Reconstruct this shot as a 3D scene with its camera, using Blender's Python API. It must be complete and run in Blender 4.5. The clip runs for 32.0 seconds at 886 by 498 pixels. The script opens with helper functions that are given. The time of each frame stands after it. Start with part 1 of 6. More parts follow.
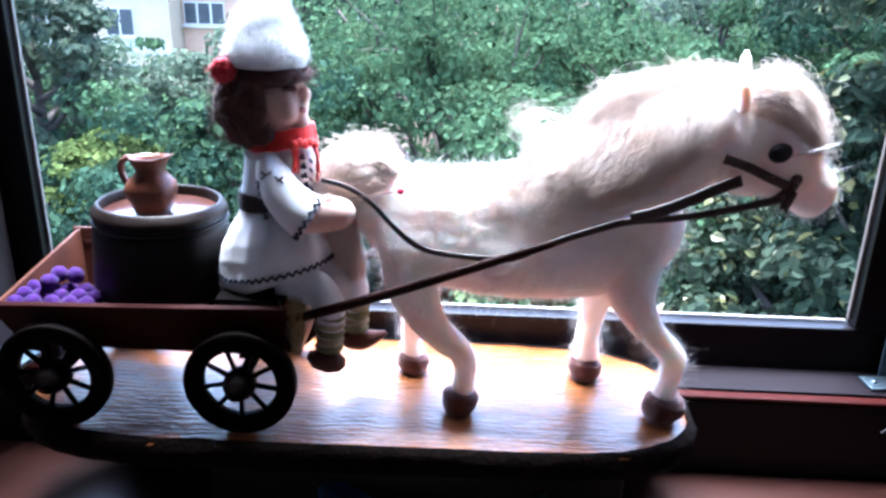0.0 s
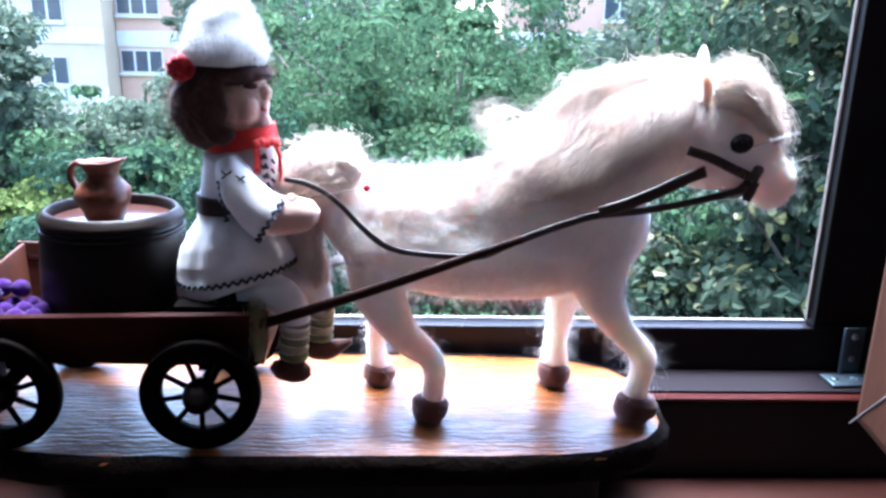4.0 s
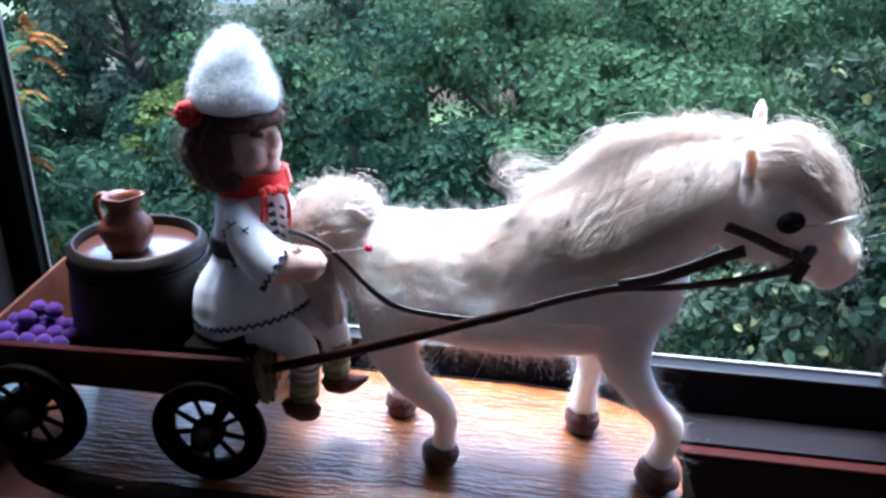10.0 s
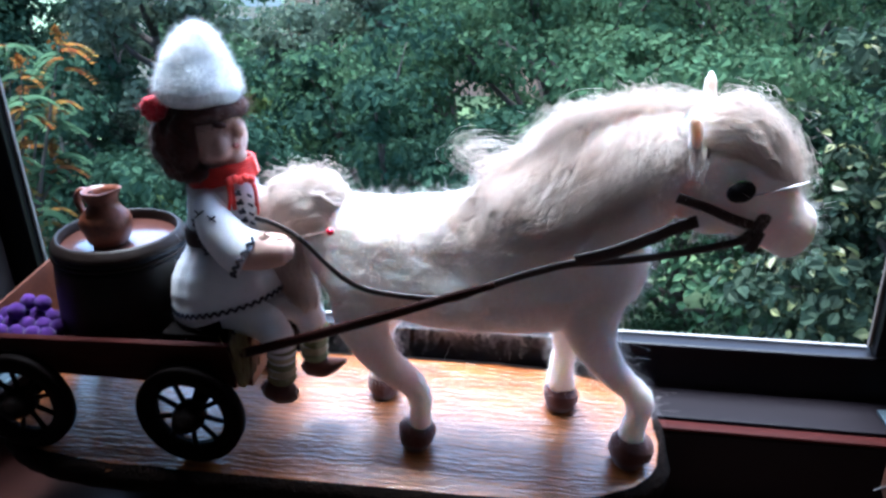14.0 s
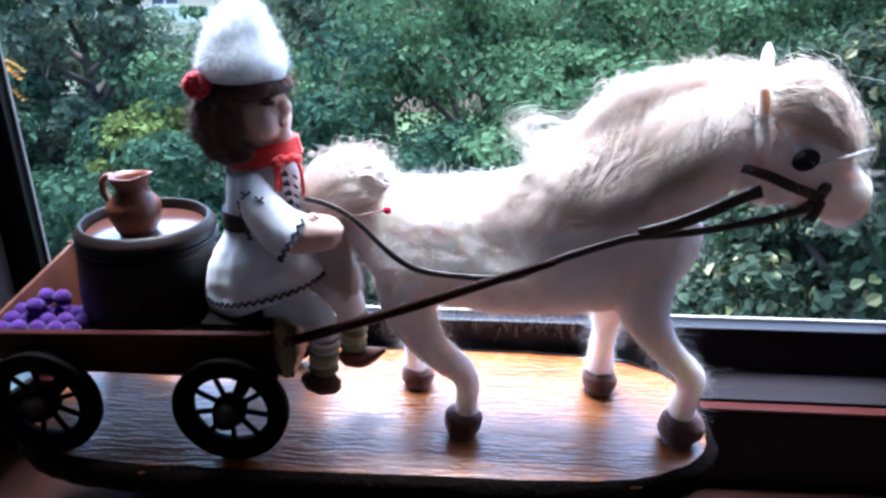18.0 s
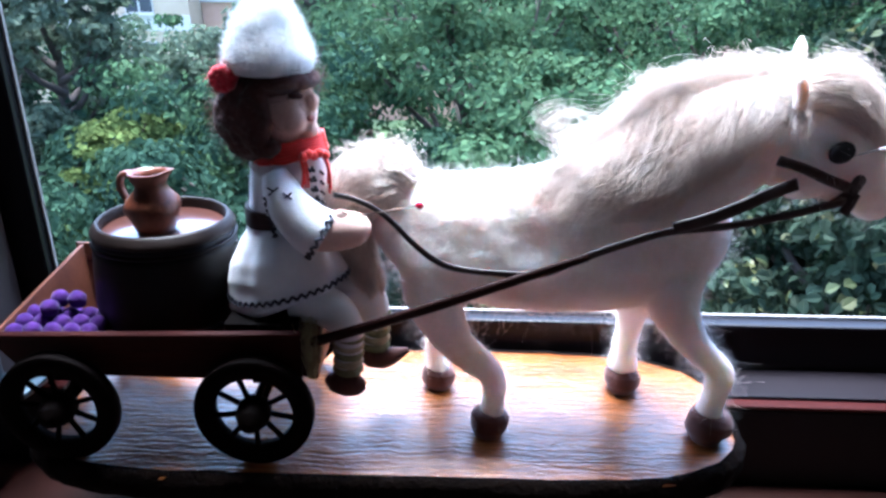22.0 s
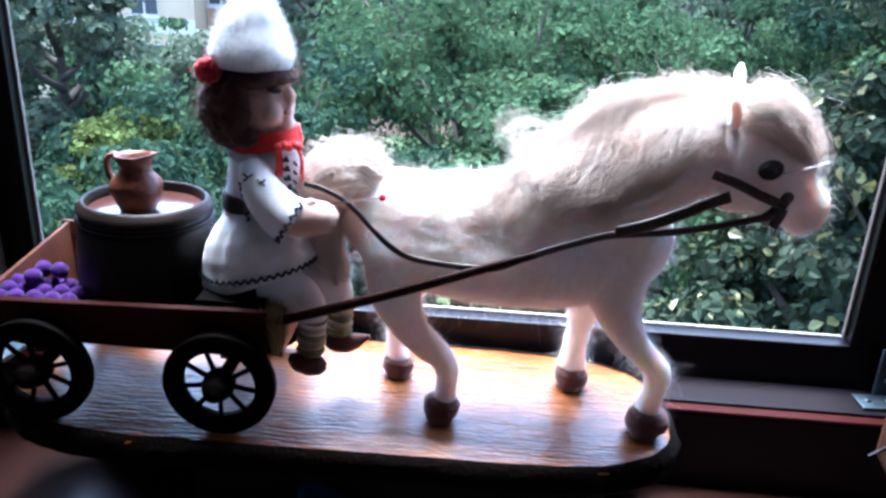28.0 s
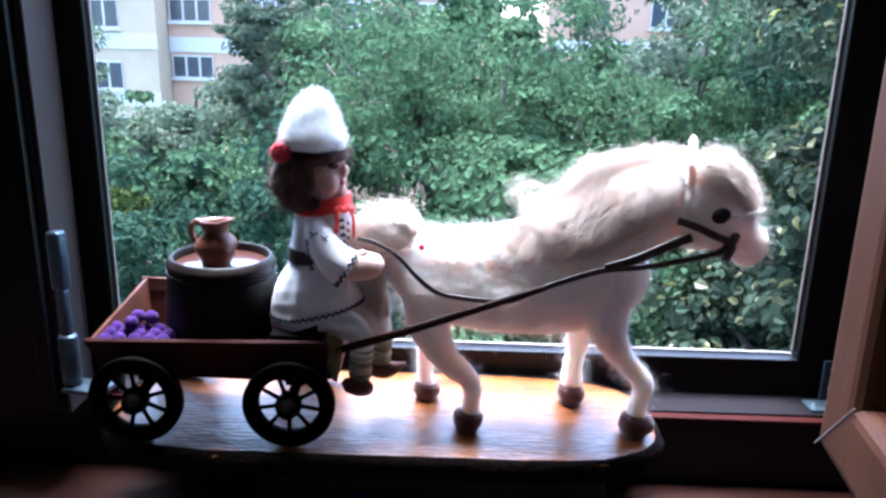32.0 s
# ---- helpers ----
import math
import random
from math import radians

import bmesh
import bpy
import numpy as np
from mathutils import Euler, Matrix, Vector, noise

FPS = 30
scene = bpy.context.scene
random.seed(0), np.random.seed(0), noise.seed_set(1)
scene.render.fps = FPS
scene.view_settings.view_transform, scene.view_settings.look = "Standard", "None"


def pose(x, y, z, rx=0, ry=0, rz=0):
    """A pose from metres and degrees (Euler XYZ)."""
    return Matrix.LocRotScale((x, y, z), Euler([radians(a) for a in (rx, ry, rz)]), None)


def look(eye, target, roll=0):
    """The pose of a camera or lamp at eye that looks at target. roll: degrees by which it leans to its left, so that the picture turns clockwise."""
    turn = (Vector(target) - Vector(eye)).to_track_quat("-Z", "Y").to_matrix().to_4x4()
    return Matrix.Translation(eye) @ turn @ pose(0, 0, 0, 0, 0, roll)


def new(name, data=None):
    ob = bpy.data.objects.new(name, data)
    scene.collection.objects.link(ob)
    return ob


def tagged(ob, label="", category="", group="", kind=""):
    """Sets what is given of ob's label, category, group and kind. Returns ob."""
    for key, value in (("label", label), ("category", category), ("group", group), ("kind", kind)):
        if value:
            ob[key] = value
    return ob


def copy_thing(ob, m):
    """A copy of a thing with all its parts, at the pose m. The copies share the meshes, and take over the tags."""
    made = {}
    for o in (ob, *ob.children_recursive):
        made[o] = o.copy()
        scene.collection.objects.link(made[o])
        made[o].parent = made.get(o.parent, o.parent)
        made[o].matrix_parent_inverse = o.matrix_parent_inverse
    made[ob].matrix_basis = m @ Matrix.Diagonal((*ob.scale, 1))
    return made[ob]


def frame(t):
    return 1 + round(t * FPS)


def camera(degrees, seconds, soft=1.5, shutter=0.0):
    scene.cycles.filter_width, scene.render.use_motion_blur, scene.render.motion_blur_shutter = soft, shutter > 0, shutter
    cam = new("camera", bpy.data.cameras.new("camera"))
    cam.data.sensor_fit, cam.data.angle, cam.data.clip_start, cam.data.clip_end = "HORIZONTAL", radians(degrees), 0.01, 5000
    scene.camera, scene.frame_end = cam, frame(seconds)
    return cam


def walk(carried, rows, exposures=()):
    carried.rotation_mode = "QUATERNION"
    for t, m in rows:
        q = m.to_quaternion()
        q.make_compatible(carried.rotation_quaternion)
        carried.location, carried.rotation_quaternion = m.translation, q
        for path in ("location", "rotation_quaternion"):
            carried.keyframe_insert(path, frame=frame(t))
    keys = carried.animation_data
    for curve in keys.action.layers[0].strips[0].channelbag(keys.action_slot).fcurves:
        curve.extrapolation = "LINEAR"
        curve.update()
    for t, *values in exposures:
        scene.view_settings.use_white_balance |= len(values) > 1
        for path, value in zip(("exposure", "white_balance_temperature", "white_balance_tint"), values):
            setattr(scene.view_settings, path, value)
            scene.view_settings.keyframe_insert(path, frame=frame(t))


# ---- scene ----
cam = camera(60.2, 32.0, soft=2.8)
PATH = [
    (0, (0.045, -0.47, 0.283), (-0.141, 1.405, -0.388), 1.3),
    (0.5, (0.034, -0.474, 0.282), (-0.107, 1.409, -0.379), 1.6),
    (1, (0.024, -0.47, 0.284), (-0.064, 1.415, -0.377), 1.9),
    (1.5, (0.018, -0.468, 0.284), (-0.028, 1.42, -0.373), 2.4),
    (2, (0.013, -0.463, 0.281), (-0.026, 1.425, -0.377), 2.6),
    (2.5, (0.013, -0.463, 0.278), (-0.041, 1.431, -0.362), 2.2),
    (4.5, (0.038, -0.475, 0.245), (-0.008, 1.452, -0.29), 1.0),
    (5, (0.043, -0.478, 0.242), (-0.001, 1.453, -0.277), 1.1),
    (5.5, (0.053, -0.47, 0.246), (-0.05, 1.451, -0.303), 1.5),
    (6, (0.063, -0.462, 0.248), (-0.093, 1.455, -0.299), 1.6),
    (6.5, (0.072, -0.452, 0.261), (-0.155, 1.443, -0.334), 1.6),
    (7, (0.072, -0.447, 0.272), (-0.152, 1.435, -0.364), 2.0),
    (7.5, (0.073, -0.445, 0.284), (-0.147, 1.423, -0.395), 2.1),
    (8, (0.08, -0.438, 0.292), (-0.195, 1.411, -0.418), 1.6),
    (8.5, (0.096, -0.423, 0.305), (-0.279, 1.395, -0.44), 0.2),
    (9, (0.104, -0.415, 0.317), (-0.299, 1.392, -0.438), -0.4),
    (9.5, (0.103, -0.413, 0.323), (-0.284, 1.4, -0.428), 0.3),
    (10, (0.097, -0.408, 0.332), (-0.273, 1.393, -0.455), 1.1),
    (10.5, (0.092, -0.401, 0.34), (-0.26, 1.391, -0.477), 1.8),
    (11, (0.087, -0.391, 0.345), (-0.26, 1.381, -0.514), 1.7),
    (11.5, (0.087, -0.383, 0.349), (-0.257, 1.378, -0.534), 1.5),
    (12, (0.098, -0.384, 0.349), (-0.259, 1.373, -0.537), 1.0),
    (12.5, (0.114, -0.394, 0.34), (-0.26, 1.38, -0.505), -0.4),
    (13, (0.123, -0.403, 0.336), (-0.266, 1.377, -0.488), -1.1),
    (13.5, (0.135, -0.41, 0.334), (-0.276, 1.366, -0.489), -1.6),
    (14, (0.142, -0.41, 0.328), (-0.312, 1.366, -0.472), -1.8),
    (14.5, (0.15, -0.408, 0.326), (-0.348, 1.366, -0.451), -2.7),
    (15, (0.159, -0.391, 0.319), (-0.474, 1.351, -0.431), -3.3),
    (15.5, (0.16, -0.387, 0.315), (-0.552, 1.331, -0.421), -4.3),
    (17.5, (0.096, -0.413, 0.31), (-0.327, 1.388, -0.45), -1.7),
    (18, (0.072, -0.423, 0.305), (-0.23, 1.4, -0.461), -1.1),
    (18.5, (0.055, -0.426, 0.303), (-0.178, 1.408, -0.461), -1.1),
    (19, (0.038, -0.43, 0.3), (-0.145, 1.418, -0.442), -0.7),
    (19.5, (0.027, -0.43, 0.303), (-0.125, 1.421, -0.437), -0.6),
    (20, (0.017, -0.424, 0.299), (-0.101, 1.435, -0.426), -0.1),
    (20.5, (0.003, -0.431, 0.296), (-0.07, 1.435, -0.422), -0.3),
    (21, (-0.006, -0.434, 0.29), (-0.082, 1.432, -0.427), -0.6),
    (21.5, (0.021, -0.424, 0.288), (-0.183, 1.423, -0.452), -1.5),
    (22, (0.04, -0.423, 0.296), (-0.205, 1.416, -0.451), -0.8),
    (22.5, (0.049, -0.413, 0.295), (-0.238, 1.42, -0.452), -0.2),
    (23, (0.068, -0.396, 0.293), (-0.327, 1.406, -0.48), -0.5),
    (23.5, (0.081, -0.369, 0.3), (-0.36, 1.408, -0.507), -1.2),
    (24, (0.099, -0.353, 0.305), (-0.393, 1.416, -0.489), -2.0),
    (24.5, (0.107, -0.327, 0.3), (-0.472, 1.408, -0.509), -2.5),
    (25, (0.109, -0.312, 0.296), (-0.509, 1.401, -0.531), -2.8),
    (25.5, (0.138, -0.329, 0.295), (-0.435, 1.399, -0.533), -2.2),
    (27.5, (0.078, -0.438, 0.293), (-0.156, 1.419, -0.412), 2.1),
    (28, (0.065, -0.458, 0.294), (-0.161, 1.401, -0.409), 2.6),
    (28.5, (0.05, -0.496, 0.294), (-0.123, 1.37, -0.405), 2.5),
    (29, (0.035, -0.534, 0.291), (-0.121, 1.331, -0.415), 2.3),
    (29.5, (0.043, -0.566, 0.294), (-0.088, 1.31, -0.386), 1.3),
    (30, (0.043, -0.591, 0.301), (-0.066, 1.288, -0.374), 1.3),
    (30.5, (0.04, -0.613, 0.299), (-0.093, 1.265, -0.376), 1.0),
    (31, (0.042, -0.622, 0.302), (-0.085, 1.269, -0.339), 0.7),
    (31.5, (0.043, -0.61, 0.314), (-0.092, 1.288, -0.303), 1.3),
    (32, (0.036, -0.585, 0.319), (-0.121, 1.332, -0.229), 1.3),
]
walk(cam, [(t, look(eye, target, roll)) for t, eye, target, roll in PATH], [(t, e + 0.59, k, g) for t, e, k, g in [(0, 3.48, 5230, 10), (6, 3.4, 5230, 10), (9, 2.8, 5170, 8), (10, 2.58, 5120, 6), (13, 2.44, 5090, 5), (15, 2.52, 5080, 4), (19, 2.92, 5160, 8), (22, 2.95, 5130, 8), (25, 2.35, 5020, 5), (28, 3.02, 5220, 9), (29, 3.42, 5270, 10), (30, 3.62, 5300, 10), (31, 3.62, 5300, 10), (32, 3.15, 5270, 10)]])

# ---- world, sun ----
world = bpy.data.worlds.new("sky")
scene.world = world
world.use_nodes = True
wn = world.node_tree
sky = wn.nodes.new("ShaderNodeTexSky")
sky.sky_type = "NISHITA"
sky.sun_disc = False
sky.sun_elevation, sky.sun_rotation = radians(79), radians(-31)
sky.air_density, sky.dust_density, sky.ozone_density = 1.0, 3.0, 1.0
wn.links.new(sky.outputs[0], wn.nodes["Background"].inputs[0])
wn.nodes["Background"].inputs[1].default_value = 0.15
sun = new("sun", bpy.data.lights.new("sun", "SUN"))
sun.data.energy, sun.data.angle, sun.data.color = 3.2, radians(36), (1.0, 0.97, 0.93)
sun.matrix_world = look((-1.0, 1.7, 10.0), (0, 0, 0))


# ---- materials ----
def material(name, col, col2=None, rough=0.6, scale=60.0, fine=400.0, bump=0.15, metal=0.0, sheen=0.0, sss=0.0, coat=0.0,
             stretch=(1, 1, 1), rand=0.0, depth=0.001, spec=0.5, translucent=0.0, reach=0.008):
    m = bpy.data.materials.new(name)
    m.use_nodes = True
    n, l = m.node_tree.nodes, m.node_tree.links
    b = n["Principled BSDF"]
    col2 = col2 or tuple(c * 0.75 for c in col)
    tc, mp = n.new("ShaderNodeTexCoord"), n.new("ShaderNodeMapping")
    mp.inputs["Scale"].default_value = stretch
    l.new(tc.outputs["Object"], mp.inputs["Vector"])
    big, small = n.new("ShaderNodeTexNoise"), n.new("ShaderNodeTexNoise")
    big.inputs["Scale"].default_value, big.inputs["Detail"].default_value = scale, 5
    small.inputs["Scale"].default_value, small.inputs["Detail"].default_value = fine, 4
    l.new(mp.outputs[0], big.inputs["Vector"])
    l.new(mp.outputs[0], small.inputs["Vector"])
    add = n.new("ShaderNodeMath")
    add.operation = "MULTIPLY_ADD"
    l.new(small.outputs["Fac"], add.inputs[0])
    add.inputs[1].default_value = 0.45
    l.new(big.outputs["Fac"], add.inputs[2])
    ramp = n.new("ShaderNodeMapRange")
    ramp.inputs["From Min"].default_value, ramp.inputs["From Max"].default_value = 0.5, 0.95
    l.new(add.outputs[0], ramp.inputs["Value"])
    mix = n.new("ShaderNodeMix")
    mix.data_type = "RGBA"
    mix.inputs[6].default_value, mix.inputs[7].default_value = (*col2, 1), (*col, 1)
    l.new(ramp.outputs[0], mix.inputs[0])
    out = mix.outputs[2]
    if rand:
        info = n.new("ShaderNodeNewGeometry")
        hsv = n.new("ShaderNodeHueSaturation")
        rr = n.new("ShaderNodeMapRange")
        rr.inputs["To Min"].default_value, rr.inputs["To Max"].default_value = 1 - rand, 1 + rand
        l.new(info.outputs["Random Per Island"], rr.inputs["Value"])
        l.new(rr.outputs[0], hsv.inputs["Value"])
        hh = n.new("ShaderNodeMapRange")
        hh.inputs["To Min"].default_value, hh.inputs["To Max"].default_value = 0.5 - rand * 0.07, 0.5 + rand * 0.07
        l.new(info.outputs["Random Per Island"], hh.inputs["Value"])
        l.new(hh.outputs[0], hsv.inputs["Hue"])
        l.new(out, hsv.inputs["Color"])
        out = hsv.outputs[0]
    l.new(out, b.inputs["Base Color"])
    b.inputs["Roughness"].default_value, b.inputs["Metallic"].default_value = rough, metal
    b.inputs["Sheen Weight"].default_value, b.inputs["Sheen Roughness"].default_value = sheen, 0.5
    b.inputs["Coat Weight"].default_value, b.inputs["Coat Roughness"].default_value = coat, 0.12
    b.inputs["Specular IOR Level"].default_value = spec
    if sss:
        b.inputs["Subsurface Weight"].default_value = sss
        b.inputs["Subsurface Radius"].default_value, b.inputs["Subsurface Scale"].default_value = (1, 0.75, 0.62), reach
    if bump:
        bp = n.new("ShaderNodeBump")
        bp.inputs["Strength"].default_value, bp.inputs["Distance"].default_value = bump, depth
        l.new(add.outputs[0], bp.inputs["Height"])
        l.new(bp.outputs[0], b.inputs["Normal"])
        l.new(bp.outputs[0], b.inputs["Coat Normal"])
    if translucent:
        tr, mx = n.new("ShaderNodeBsdfTranslucent"), n.new("ShaderNodeMixShader")
        l.new(out, tr.inputs[0])
        mx.inputs[0].default_value = translucent
        l.new(b.outputs[0], mx.inputs[1])
        l.new(tr.outputs[0], mx.inputs[2])
        l.new(mx.outputs[0], n["Material Output"].inputs[0])
    return m


def board_wood():
    """Varnished log slice: long wavy grain with ridges in the lacquer."""
    m = material("varnished_board", (0.30, 0.098, 0.0195), (0.135, 0.037, 0.0078), rough=0.31, scale=34, fine=260, bump=0.9, spec=0.4, coat=0.38, stretch=(0.6, 1.6, 1.0), depth=0.002)
    n, l = m.node_tree.nodes, m.node_tree.links
    b = n["Principled BSDF"]
    wave, tc = n.new("ShaderNodeTexWave"), n.new("ShaderNodeTexCoord")
    mp = n.new("ShaderNodeMapping")
    mp.inputs["Scale"].default_value = (0.22, 1.0, 1.0)
    l.new(tc.outputs["Object"], mp.inputs[0])
    l.new(mp.outputs[0], wave.inputs["Vector"])
    wave.bands_direction = "Y"
    wave.inputs["Scale"].default_value, wave.inputs["Distortion"].default_value = 55, 9
    wave.inputs["Detail"].default_value, wave.inputs["Detail Scale"].default_value = 4, 2.5
    old = [x for x in l if x.to_socket == b.inputs["Base Color"]][0].from_socket
    mix = n.new("ShaderNodeMix")
    mix.data_type, mix.blend_type = "RGBA", "MULTIPLY"
    mix.inputs[0].default_value = 0.3
    l.new(old, mix.inputs[6])
    l.new(wave.outputs["Color"], mix.inputs[7])
    l.new(mix.outputs[2], b.inputs["Base Color"])
    bp = n.new("ShaderNodeBump")
    bp.inputs["Strength"].default_value, bp.inputs["Distance"].default_value = 0.3, 0.0012
    l.new(wave.outputs["Fac"], bp.inputs["Height"])
    first = [x for x in l if x.to_socket == b.inputs["Normal"]][0].from_socket
    l.new(first, bp.inputs["Normal"])
    l.new(bp.outputs[0], b.inputs["Normal"])
    l.new(bp.outputs[0], b.inputs["Coat Normal"])
    return m


